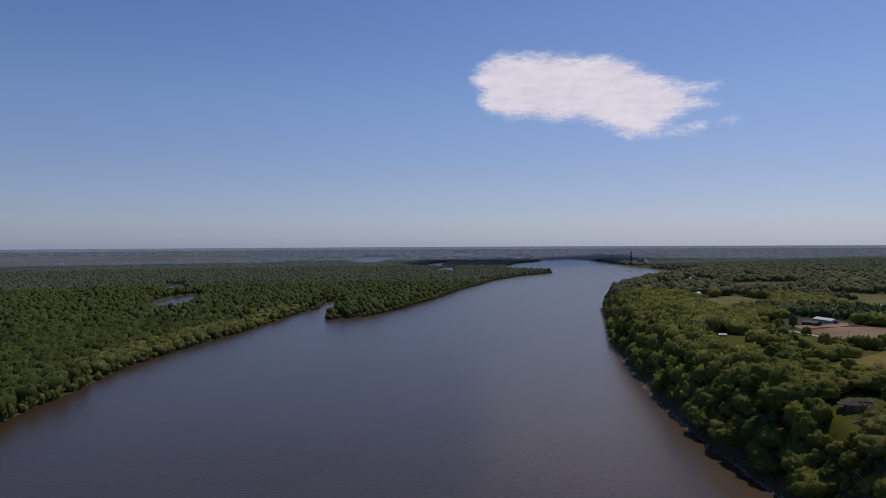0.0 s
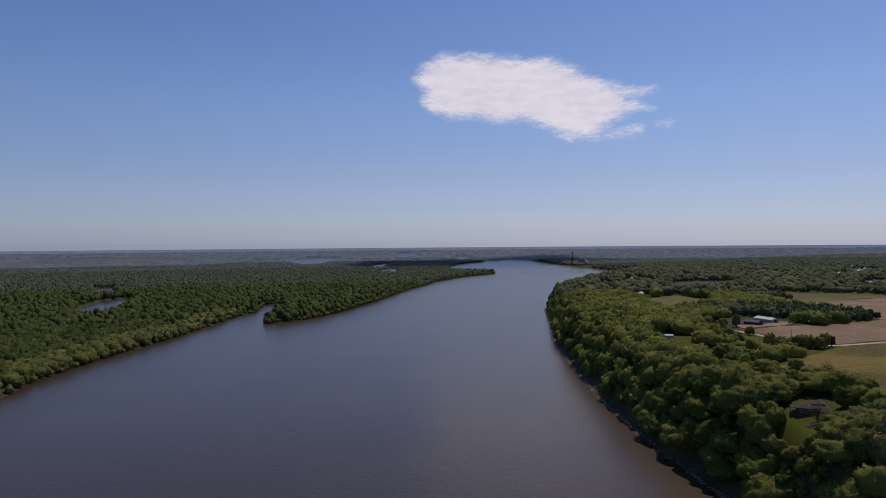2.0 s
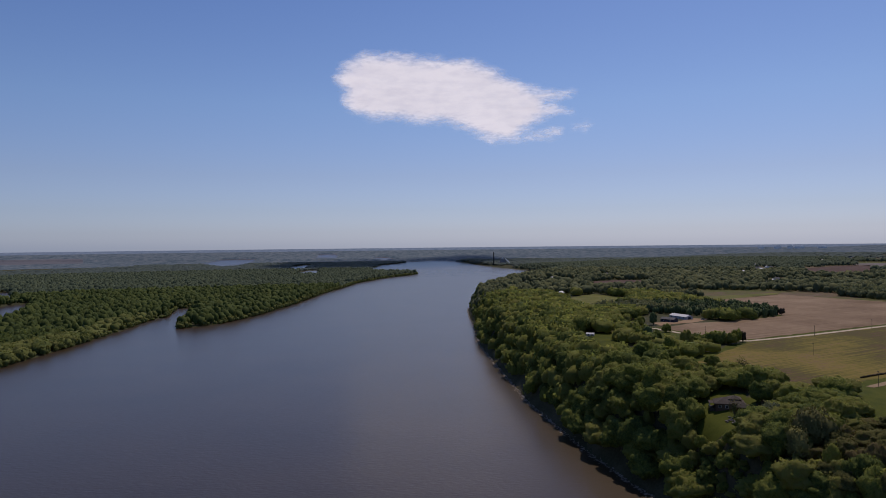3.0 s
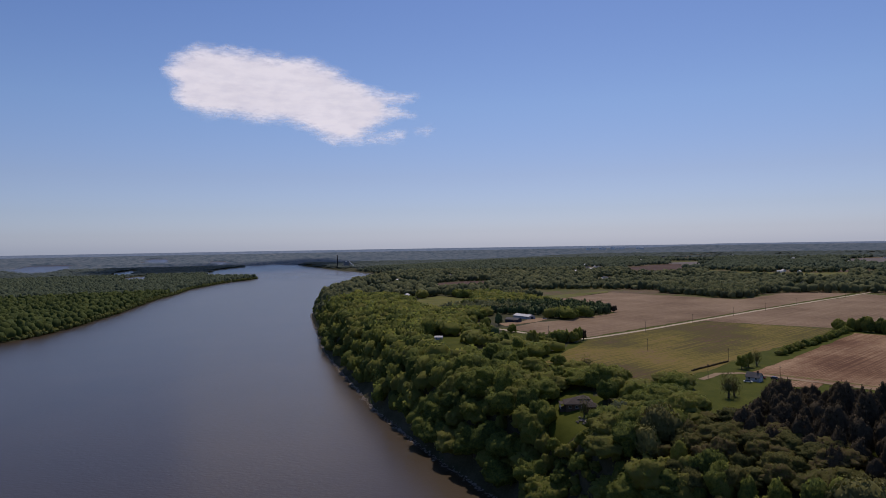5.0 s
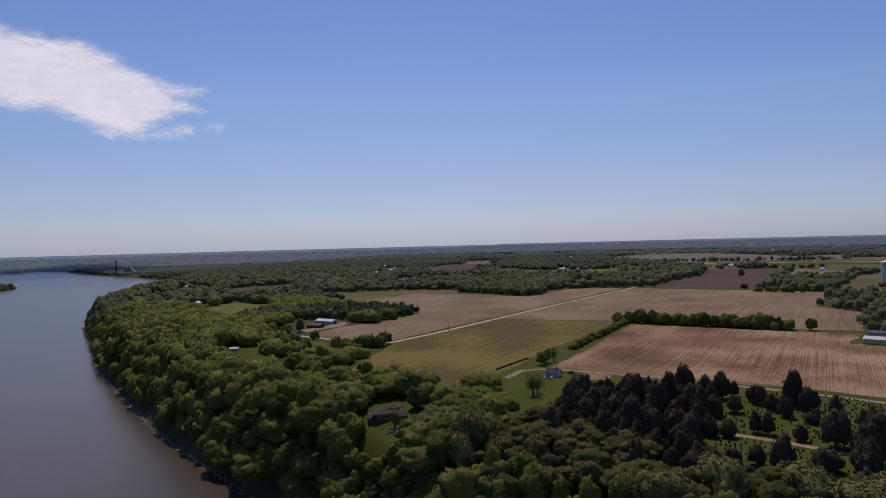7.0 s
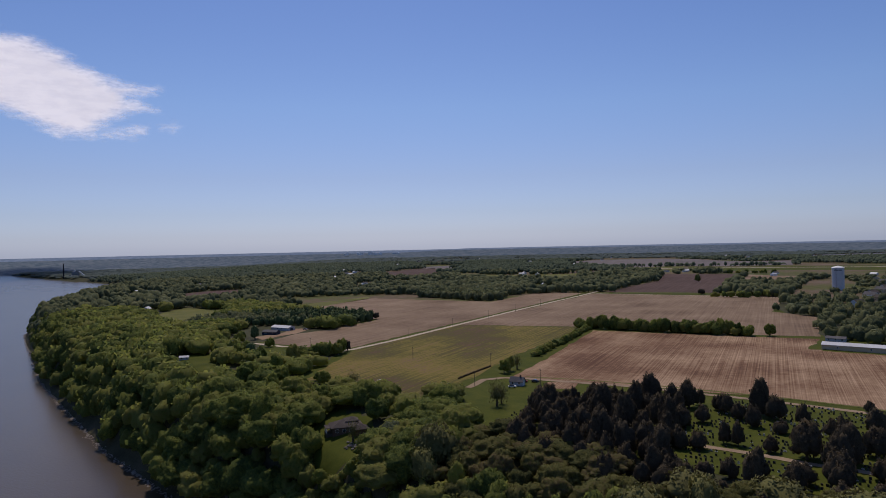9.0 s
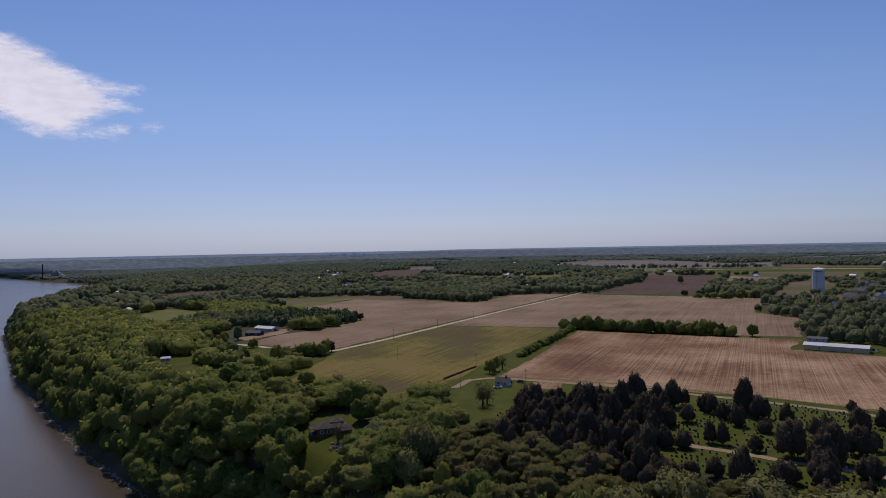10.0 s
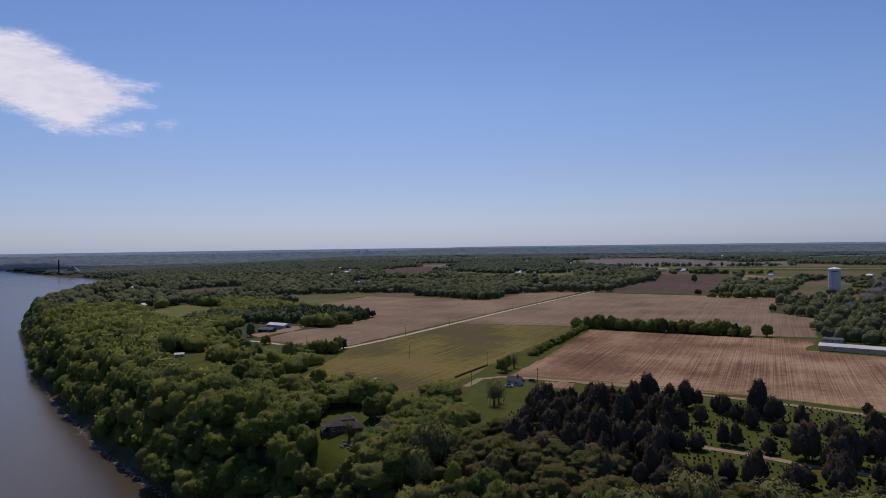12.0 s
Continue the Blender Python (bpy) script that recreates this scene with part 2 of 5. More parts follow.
M_CONCRETE = material("stained_concrete", [(0.16, 0.16, 0.165), (0.24, 0.24, 0.245)], 0.1, 0.9)
M_SOOT = material("dark_chimney_brick", [(0.03, 0.03, 0.032), (0.06, 0.058, 0.06)], 0.2, 0.9)
M_RUBBER = material("tyre_rubber", [(0.015, 0.015, 0.016), (0.03, 0.03, 0.03)], 2.0, 0.9)
M_RED = material("dark_red_paint", [(0.16, 0.025, 0.02), (0.22, 0.04, 0.03)], 1.0, 0.4)
M_LANE = material("worn_lane", [(0.1955, 0.14, 0.092), (0.299, 0.225, 0.152)], 0.8, 0.95)
M_GRAVEL = material("pale_gravel", [(0.33, 0.27, 0.2024), (0.462, 0.39, 0.2992)], 1.0, 0.95)

# ---- the lie of the land ----
EYE = 120.0
PLATEAU = 42.4
CENTRE = np.array((12.0, 45.0))
WEST_BANK = [(-420, -3000), (-330, -500), (-315, 250), (-299, 456), (-305, 503), (-303, 555), (-314, 655), (-306, 757), (-292, 845), (-275, 955), (-259, 1090), (-251, 1207), (-235, 1262), (-245, 1420), (-222, 1440), (-200, 1250),
             (-192, 1120), (-187, 1079), (-135, 1118), (-87, 1230), (-29, 1434), (54, 1807), (100, 1951), (156, 2184), (280, 2475), (388, 2648), (445, 2750), (420, 2830), (270, 2950), (330, 3500), (440, 4100), (640, 4500), (700, 4800)]
EAST_BANK = [(940, 5222), (1027, 4836), (992, 4120), (945, 3335), (960, 3000), (930, 2600), (800, 2150), (600, 1800), (470, 1600), (375, 1430), (318, 1310), (288, 1235), (262, 1110), (238, 990), (218, 890), (200, 800), (184, 681), (173, 590), (164, 526),
             (161, 462), (158, 400), (158, 345), (160, 310), (166, 250), (176, 170), (190, 60), (215, -150), (260, -500), (300, -3000)]
RIVER = np.array(WEST_BANK + EAST_BANK, float)
POOLS = [np.array(p, float) for p in (
    [(-500, 1150), (-486, 1220), (-500, 1350), (-596, 1660), (-622, 1580), (-600, 1411)],
    [(-681, 1663), (-659, 1715), (-798, 2080), (-837, 2064)],
    [(-730, 4950), (-495, 4100), (-400, 4250), (-420, 6300), (-497, 6851), (-834, 6947)],
    [(50, 6300), (290, 6100), (420, 9500), (330, 10500), (120, 9800)],
    [(-60, 2700), (40, 2720), (45, 3394), (-12, 3340)],
    [(-105, 3300), (-30, 3350), (21, 4198), (3, 4396), (-82, 4096)],
    [(480, 5300), (690, 5150), (820, 6900), (650, 7000)])]


def inside(poly, p):
    x, y = p[:, 0], p[:, 1]
    res = np.zeros(len(p), bool)
    q = np.roll(poly, 1, 0)
    for (ax, ay), (bx, by) in zip(poly, q):
        if ay != by:
            res ^= ((ay > y) != (by > y)) & (x < (bx - ax) * (y - ay) / (by - ay) + ax)
    return res


def edge_distance(poly, p, closed=True):
    best = np.full(len(p), 1e9)
    ends = np.roll(poly, -1, 0) if closed else poly[1:]
    for a, b in zip(poly if closed else poly[:-1], ends):
        d = b - a
        t = np.clip(((p - a) @ d) / (d @ d), 0, 1)
        best = np.minimum(best, np.hypot(*(p - a - t[:, None] * d).T))
    return best


def smooth(v):
    v = np.clip(v, 0, 1)
    return v * v * (3 - 2 * v)


def ripple_noise(p, size, seed=0.0):
    return np.sin(p[:, 0] / size + seed) * np.cos(p[:, 1] / size * 1.13 + 2 * seed) + 0.5 * np.sin(p[:, 0] / size * 2.3 + p[:, 1] / size * 1.7 + seed)


WEST_LINE, EAST_LINE = np.array(WEST_BANK, float), np.array(EAST_BANK, float)


def height(p):
    """Ground height of an array of plan points."""
    p = np.asarray(p, float)
    wet = inside(RIVER, p)
    dw, de = edge_distance(WEST_LINE, p, False), edge_distance(EAST_LINE, p, False)
    east = de < dw
    wobble = ripple_noise(p, 23.0)
    low = 0.4 + 1.8 * smooth(dw / 12)
    crest = PLATEAU - 30 * smooth((p[:, 1] - 0.9 * p[:, 0] - 1100) / 1300)
    k = crest / PLATEAU
    d = np.maximum(0, de + 2.0 * wobble * smooth(1 - np.abs(de - 20) / 25))
    high = 1.5 * smooth(d / 3) + k * (31.5 * smooth((d - 1) / 23) + 9.4 * smooth((d - 10) / 58))
    h = np.where(east, high, low)
    h = np.where(wet, -3 * smooth(np.minimum(dw, de) / 8), h)
    for pool in POOLS:
        h = np.where(inside(pool, p), -2.0, h)
    return h


def warp(p, h):
    """Past 3 km the land is drawn together towards a rim at 4.8 km, each place kept at its height against the horizon."""
    p, h = np.asarray(p, float), np.asarray(h, float)
    v = p - CENTRE
    D = np.maximum(np.hypot(v[:, 0], v[:, 1]), 1)
    far = D > 3000
    reach = np.maximum(D - 3000, 0) / 1900
    rho = np.where(far, 3000 + 1900 * reach / (1 + reach), D)
    sag = np.where(far, (D ** 2 - 3000 ** 2) / (2 * 9.5e6), 0)
    z = np.where(far, EYE - (EYE - h + sag) * rho / D, h)
    q = CENTRE + v * (rho / D)[:, None]
    return np.column_stack((q, z))


def mesh_object(name, verts, faces, mat, smooth_shade=False, normals=None):
    me = bpy.data.meshes.new(name)
    verts = np.asarray(verts, np.float32)
    faces = np.asarray(faces, np.int32)
    k = faces.shape[1]
    me.vertices.add(len(verts))
    me.vertices.foreach_set("co", verts.ravel())
    me.loops.add(faces.size)
    me.loops.foreach_set("vertex_index", faces.ravel())
    me.polygons.add(len(faces))
    me.polygons.foreach_set("loop_start", np.arange(len(faces), dtype=np.int32) * k)
    me.polygons.foreach_set("use_smooth", np.full(len(faces), smooth_shade))
    me.update(calc_edges=True)
    me.validate()
    if normals is not None:
        me.attributes.new("custom_normal", "FLOAT_VECTOR", "POINT").data.foreach_set("vector", np.asarray(normals, np.float32).ravel())
    me.materials.append(mat)
    return new(name, me)


def polar(radii, angles):
    """A fan of rings round CENTRE: plan points and quads."""
    R, A = np.meshgrid(radii, np.radians(angles), indexing="ij")
    p = np.column_stack((CENTRE[0] + (R * np.sin(A)).ravel(), CENTRE[1] + (R * np.cos(A)).ravel()))
    m, n = len(radii), len(angles)
    i, j = np.meshgrid(np.arange(m - 1), np.arange(n), indexing="ij")
    j2 = (j + 1) % n
    f = np.column_stack([v.ravel() for v in (i * n + j, i * n + j2, (i + 1) * n + j2, (i + 1) * n + j)])
    return p, f


ANGLES = np.concatenate((np.arange(-42, 88, 0.36), np.arange(88, 318, 4.0)))
RADII = np.concatenate(([0.01, 40, 70], 100 * 1.0205 ** np.arange(0, 300)))
RADII = RADII[RADII < 44000]
NA = len(ANGLES)
p, f = polar(RADII, ANGLES)
land = warp(p, height(p))
GP, GF, LAND = p, f, land
ring = f.min(1) // NA
near_rings = int(np.sum(RADII < 6500))
ground = mesh_object("ground", land, f[ring < near_rings], M_GROUND, True)
tagged(ground, "dark green woodland ground with a steep river bluff", "ground", kind="structure")
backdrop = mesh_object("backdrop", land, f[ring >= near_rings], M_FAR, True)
tagged(backdrop, "distance along the horizon, coloured blue-grey for haze", "distance", kind="structure")


def sector(name, r0, r1, a0, a1, lift, mat, label):
    """A part of the land's own rings with another cover, laid just over it."""
    i, j = f.min(1) // NA, f[:, 0] % NA
    pick = (RADII[i] > r0) & (RADII[i] < r1) & (ANGLES[j] > a0) & (ANGLES[j] < a1) & (p[f].mean(1)[:, 0] > -1e9)
    ok = (land[f, 2] > 1.0).all(1)
    ob = mesh_object(name, land + np.array((0, 0, lift)), f[pick & ok], mat, True)
    return tagged(ob, label, "farmland", kind="structure")


sector("farmland", 950, 6400, 30, 87.5, 0.03, M_FARM, "patchwork of brown and green farmland far off")
sector("far_woodland", 4500, 14000, -43, 88, 0.12, M_LEAF_HAZE, "woods near the horizon, coloured blue-green for haze")
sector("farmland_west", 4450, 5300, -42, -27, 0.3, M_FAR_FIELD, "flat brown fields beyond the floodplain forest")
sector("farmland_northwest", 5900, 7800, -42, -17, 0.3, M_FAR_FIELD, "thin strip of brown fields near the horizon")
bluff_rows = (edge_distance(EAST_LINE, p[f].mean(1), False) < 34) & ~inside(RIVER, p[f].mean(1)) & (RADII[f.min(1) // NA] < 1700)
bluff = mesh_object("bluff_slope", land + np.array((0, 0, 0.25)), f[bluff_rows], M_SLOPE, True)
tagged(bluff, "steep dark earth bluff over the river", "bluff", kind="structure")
WR = RADII[(RADII < 12500)][::2]
p, f = polar(WR, np.concatenate((np.arange(-42, 88, 1.08), np.arange(88, 318, 4.0))))
water = mesh_object("water", warp(p, np.zeros(len(p))), f, M_WATER, True)
tagged(water, "wide muddy brown river with fine ripples reflecting the sky", "river", kind="structure")


def patch(name, outline, mat, label, lift=0.12, jag=1.5, step=9.0, category="field"):
    """A flat field or yard laid on the plateau, with an uneven edge."""
    rng = random.Random(len(name) + int(abs(outline[0][0])))
    pts = []
    for (ax, ay), (bx, by) in zip(outline, outline[1:] + outline[:1]):
        L = math.hypot(bx - ax, by - ay)
        k = max(1, min(40, int(L / step)))
        for i in range(k):
            w = jag * rng.uniform(-1, 1) * (i > 0)
            pts.append((ax + (bx - ax) * i / k - (by - ay) / L * w, ay + (by - ay) * i / k + (bx - ax) / L * w))
    co = warp(pts, height(pts) if lift > 1 else np.full(len(pts), PLATEAU)) + np.array((0, 0, lift))
    bm = bmesh.new()
    face = bm.faces.new([bm.verts.new(c) for c in co])
    face.normal_update()
    if face.normal.z < 0:
        face.normal_flip()
    face.normal_update()
    bmesh.ops.triangulate(bm, faces=bm.faces[:], ngon_method="EAR_CLIP")
    me = bpy.data.meshes.new(name)
    bm.to_mesh(me)
    bm.free()
    me.materials.append(mat)
    return tagged(new(name, me), label, category, kind="structure")


NEAR_OPEN = np.array([(232, 276), (280, 345), (240, 434), (325, 495), (300, 590), (400, 620), (480, 650), (700, 700), (920, 690), (1000, 500), (780, 340), (600, 250), (540, 100), (285, 60), (245, 140), (240, 200)], float)
patch("pasture", [tuple(c) for c in NEAR_OPEN], M_GRASS, "mown green grass round the fields", 0.06, category="grass")

FIELDS = {
    "tan": [(310, 587), (359, 615), (394, 616), (478, 645), (521, 746), (507, 821), (664, 894), (716, 692), (862, 735), (910, 674), (499, 553), (333, 503), (319, 529)],
    "back": [(495, 543), (905, 655), (956, 482), (969, 400), (775, 350), (743, 296), (602, 253), (584, 293), (549, 436)],
    "far_dark": [(948, 658), (1251, 730), (1514, 853), (1577, 686), (1205, 572), (1007, 503)],
    "far_mix": [(1209, 564), (1554, 671), (1496, 547), (1253, 476)],
    "far_tan": [(2408, 1769), (2668, 1732), (2858, 1612), (2766, 1355), (2539, 1129), (2479, 1013), (2625, 927), (2163, 778), (2033, 928), (1990, 1084), (1822, 1163), (1896, 1291)],
    "airstrip": [(1968, 1004), (2007, 835), (2081, 706), (2171, 495), (1873, 438), (1817, 627), (1697, 787), (1701, 893)],
    "red": [(1080, 1336), (1336, 1663), (1569, 1800), (1676, 1794), (1268, 1362), (1135, 1275)],
    "far_red": [(1696, 1940), (1943, 1948), (1898, 1845), (1600, 1665)],
    "yellow": [(1358, 1373), (1347, 1210), (1419, 1103), (1498, 1072), (1227, 899), (1199, 968), (1141, 1047), (1169, 1187)],
    "beyond": [(1485, 1120), (1621, 1154), (1617, 1040), (1386, 942), (1340, 950), (1500, 1050)],
    "far_green": [(1717, 1104), (1891, 1129), (1990, 1030), (1690, 900), (1610, 869), (1600, 930)],
    "horizon": [(3456, 1120), (4037, 850), (3200, 690), (2800, 920)],
    "small": [(410, 1305), (468, 1303), (420, 1170), (360, 1150)],
    "stubble": [(322, 334), (359, 347), (443, 379), (488, 397), (533, 415), (573, 288), (588, 250), (529, 231), (534, 186), (490, 120), (376, 100), (373, 155), (363, 217), (337, 303)],
    "crop": [(228, 412), (325, 489), (492, 541), (546, 434), (467, 409), (395, 386), (338, 364), (292, 346), (262, 330), (242, 352)],
    "meadow": [(296, 745), (318, 830), (340, 900), (385, 955), (420, 985), (440, 905), (418, 840), (372, 800), (345, 735)],
    "strip": [(445, 1060), (559, 1299), (630, 1325), (703, 1294), (580, 1120)],
    "green": [(485, 870), (686, 922), (657, 885), (498, 821)],
}
patch("field_tan", FIELDS["tan"], M_TAN, "bare tan tilled field beside the gravel road")
patch("field_back", FIELDS["back"], M_TAN, "broad bare brown tilled field behind the hedgerow")
patch("field_dark", FIELDS["far_dark"], M_SOIL, "dark purple-brown tilled field far off")
patch("field_mixed", FIELDS["far_mix"], M_TAN, "small brown and yellow field far off")
patch("field_red", FIELDS["red"], M_SOIL, "reddish brown bare field among far woods")
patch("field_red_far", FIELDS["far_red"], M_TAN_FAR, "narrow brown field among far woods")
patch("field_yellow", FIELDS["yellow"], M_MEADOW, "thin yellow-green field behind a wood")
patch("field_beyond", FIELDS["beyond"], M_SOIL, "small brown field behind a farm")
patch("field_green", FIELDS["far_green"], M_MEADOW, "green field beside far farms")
patch("field_horizon", FIELDS["horizon"], M_FAR_FIELD, "brown field near the horizon, coloured blue-grey for haze")
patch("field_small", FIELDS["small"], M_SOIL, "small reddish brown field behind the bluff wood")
patch("field_far", FIELDS["far_tan"], M_TAN_FAR, "tan field near the horizon, paled for haze")
patch("airstrip_grass", FIELDS["airstrip"], M_GRASS, "long green grass strip far off")
patch("field_stubble", FIELDS["stubble"], M_ROWS, "brown stubble field with pale straight rows")
patch("field_crop", FIELDS["crop"], M_WHEAT, "yellow-green young crop field with thin rows")
patch("meadow", FIELDS["meadow"], M_MEADOW, "pale green meadow among woods")
patch("field_strip", FIELDS["strip"], M_SOIL, "narrow reddish brown field among woods")
patch("green_strip", FIELDS["green"], M_MEADOW, "narrow green grass strip beside a field")


# ---- woods ----
def icosahedron():
    t = (1 + 5 ** 0.5) / 2
    v = np.array([(-1, t, 0), (1, t, 0), (-1, -t, 0), (1, -t, 0), (0, -1, t), (0, 1, t), (0, -1, -t), (0, 1, -t), (t, 0, -1), (t, 0, 1), (-t, 0, -1), (-t, 0, 1)], float)
    faces = "0 11 5 0 5 1 0 1 7 0 7 10 0 10 11 1 5 9 5 11 4 11 10 2 10 7 6 7 1 8 3 9 4 3 4 2 3 2 6 3 6 8 3 8 9 4 9 5 2 4 11 6 2 10 8 6 7 9 8 1".split()
    return v / np.linalg.norm(v[0]), np.array(faces, int).reshape(-1, 3)


ICO_V, ICO_F = icosahedron()


def icosphere(level):
    V, Fc = [tuple(v) for v in ICO_V], [tuple(t) for t in ICO_F]
    for _ in range(level):
        seen, parts = {}, []

        def middle(i, j):
            key = (min(i, j), max(i, j))
            if key not in seen:
                c = np.array(V[i]) + np.array(V[j])
                V.append(tuple(c / np.linalg.norm(c)))
                seen[key] = len(V) - 1
            return seen[key]

        for i, j, k in Fc:
            ij, jk, ki = middle(i, j), middle(j, k), middle(k, i)
            parts += [(i, ij, ki), (j, jk, ij), (k, ki, jk), (ij, jk, ki)]
        Fc = parts
    return np.array(V), np.array(Fc)


SPHERES = [icosphere(i) for i in range(4)]


def crown_proto(rng, level, lobes, sprays, leaf, swell=0.42, egg=0.0, core=1.0, tall=0.8, loose=0.07):
    """A crown about one wide and 1.35 high on z = 0: a dome of swelling boughs, each with its own bulge, and sprays of leaves standing
    off it. egg: how far it narrows to the top; core: how solid it is. Vertices, triangles, soft normals."""
    SV, SF = SPHERES[level]
    def knobs(count, low, high, spread):
        c = rng.normal(size=(count, 3))
        c[:, 2] = np.abs(c[:, 2]) * 0.9 - 0.25
        return c / np.linalg.norm(c, axis=1, keepdims=True), rng.uniform(low, high, count), rng.uniform(0.65, 1.25, count) * spread / math.sqrt(count)

    def bulge(d, k):
        apart = np.arccos(np.clip(d @ k[0].T, -1, 1)) / k[2]
        return np.max(np.sqrt(np.maximum(1 - apart ** 2, 0)) * k[1], 1)

    boughs, tufts = knobs(7, 0.5, 1.1, 2.5), knobs(lobes, 0.6, 1.1, 2.2)

    def radius(d):
        return (1 - swell) * 0.82 + swell * (0.5 * bulge(d, boughs) + 0.5 * bulge(d, tufts))

    def placed(d, k):
        q = d * k[:, None]
        up = np.clip((q[:, 2] + 0.6) / 1.6, 0, 1.2)
        q[:, :2] *= (1 - egg * up ** 1.3)[:, None]
        q[:, 2] *= tall
        return q

    body = placed(SV, radius(SV) * rng.uniform(*((0.80, 1.14), (0.82, 1.14), (0.9, 1.09), (0.93, 1.07))[level], len(SV)))
    low = SV[:, 2] > -0.72
    faces = SF[low[SF].all(1)]
    nrm = np.zeros_like(body)
    fn = np.cross(body[faces[:, 1]] - body[faces[:, 0]], body[faces[:, 2]] - body[faces[:, 0]])
    for i in range(3):
        np.add.at(nrm, faces[:, i], fn)
    nrm = nrm / np.maximum(np.linalg.norm(nrm, axis=1, keepdims=True), 1e-9) * 0.75 + SV * 0.25 + rng.normal(size=body.shape) * 0.12
    V, Fc, N = [body * core], [faces], [nrm]
    if sprays:
        d = rng.normal(size=(sprays, 3))
        d /= np.linalg.norm(d, axis=1, keepdims=True)
        d[:, 2] = np.where(d[:, 2] < -0.45, -d[:, 2], d[:, 2])
        o = placed(d, radius(d) * (rng.uniform(1 - loose, 1 + loose, sprays) if core > 0.5 else rng.uniform(0.35, 1.08, sprays)))
        out = o - (0, 0, -0.1)
        out = out / np.linalg.norm(out, axis=1, keepdims=True)
        face = out + rng.normal(size=o.shape) * 0.55
        face /= np.linalg.norm(face, axis=1, keepdims=True)
        u = np.cross(face, rng.normal(size=o.shape))
        u /= np.linalg.norm(u, axis=1, keepdims=True)
        w = np.cross(face, u)
        k = (leaf * rng.uniform(0.6, 1.35, sprays))[:, None]
        V.append(np.stack((o - u * k, o + w * k * 0.7 + face * k * 0.25, o + u * k * 1.1 - face * k * 0.2, o - w * k * 0.8), 1).reshape(-1, 3))
        N.append(np.repeat(out * 0.6 + face * 0.45 + rng.normal(size=o.shape) * 0.22, 4, 0))
        Fc.append((np.array(((0, 3, 1), (1, 3, 2)))[None] + (np.arange(sprays) * 4)[:, None, None]).reshape(-1, 3) + len(body))
    V, N, Fc = np.concatenate(V), np.concatenate(N), np.concatenate(Fc)
    used = np.unique(Fc)
    index = np.zeros(len(V), int)
    index[used] = np.arange(len(used))
    V, N, Fc = V[used], N[used], index[Fc]
    V[:, :2] /= np.percentile(np.hypot(V[:, 0], V[:, 1]), 95)
    V[:, 2] = (V[:, 2] - V[:, 2].min()) * 1.35 / (V[:, 2].max() - V[:, 2].min())
    return V, Fc, N / np.linalg.norm(N, axis=1, keepdims=True)


rng = np.random.default_rng(7)
FINE = [crown_proto(rng, 3, 64, 760, 0.035, swell=0.54, loose=0.1) for _ in range(7)]
FULL = [crown_proto(rng, 2, 30, 200, 0.06, swell=0.46, loose=0.08) for _ in range(7)]
MEDIUM = [crown_proto(rng, 1, 12, 44, 0.11, swell=0.5, loose=0.14) for _ in range(8)]
PAIR = [crown_proto(rng, 1, 6, 0, 0, 0.5) for _ in range(8)]
BLOB = [crown_proto(rng, 0, 5, 0, 0, 0.3) for _ in range(6)]


def forest(name, mat, places, widths, heights_, protos, label, seed, dome=1.0):
    """All trees of a far wood as one mesh: crowns from protos at plan places, carried up on the ground."""
    if len(places) == 0:
        return None
    g = np.random.default_rng(seed)
    places = np.asarray(places, float)
    base = warp(places, height(places))
    D = np.hypot(*(places - CENTRE).T)
    shrink = np.hypot(*(base[:, :2] - CENTRE).T) / np.maximum(D, 1)
    which = g.integers(0, len(protos), len(places))
    turn = g.uniform(0, 6.283, len(places))
    V, Fc, count, tones, N = [], [], 0, [], []
    for k, (pv, pf, pn) in enumerate(protos):
        idx = np.nonzero(which == k)[0]
        if len(idx) == 0:
            continue
        c, s = np.cos(turn[idx])[:, None], np.sin(turn[idx])[:, None]
        w = (widths[idx] * shrink[idx])[:, None]
        hh = (heights_[idx] * shrink[idx])[:, None]
        x = (pv[:, 0] * c - pv[:, 1] * s) * w + base[idx, 0, None]
        y = (pv[:, 0] * s + pv[:, 1] * c) * w + base[idx, 1, None]
        z = 1.35 * (pv[:, 2] / 1.35) ** dome * hh + base[idx, 2, None]
        V.append(np.stack((x, y, z), -1).reshape(-1, 3))
        n3 = np.stack(((pn[:, 0] * c - pn[:, 1] * s) / w, (pn[:, 0] * s + pn[:, 1] * c) / w, pn[:, 2] / hh), -1).reshape(-1, 3)
        n3 = n3 / np.linalg.norm(n3, axis=1, keepdims=True) + np.array((0, 0, 1.6 * (1 - dome)))
        N.append(n3 / np.linalg.norm(n3, axis=1, keepdims=True))
        Fc.append((pf[None] + (np.arange(len(idx)) * len(pv))[:, None, None]).reshape(-1, 3) + count)
        count += len(idx) * len(pv)
        tones.append(np.repeat(g.uniform(0, 1, len(idx)), len(pv)))
    ob = mesh_object(name, np.concatenate(V), np.concatenate(Fc), mat, True, np.concatenate(N))
    ob.data.attributes.new("tone", "FLOAT", "POINT").data.foreach_set("value", np.concatenate(tones).astype(np.float32))
    return tagged(ob, label, "woodland", kind="stuff")


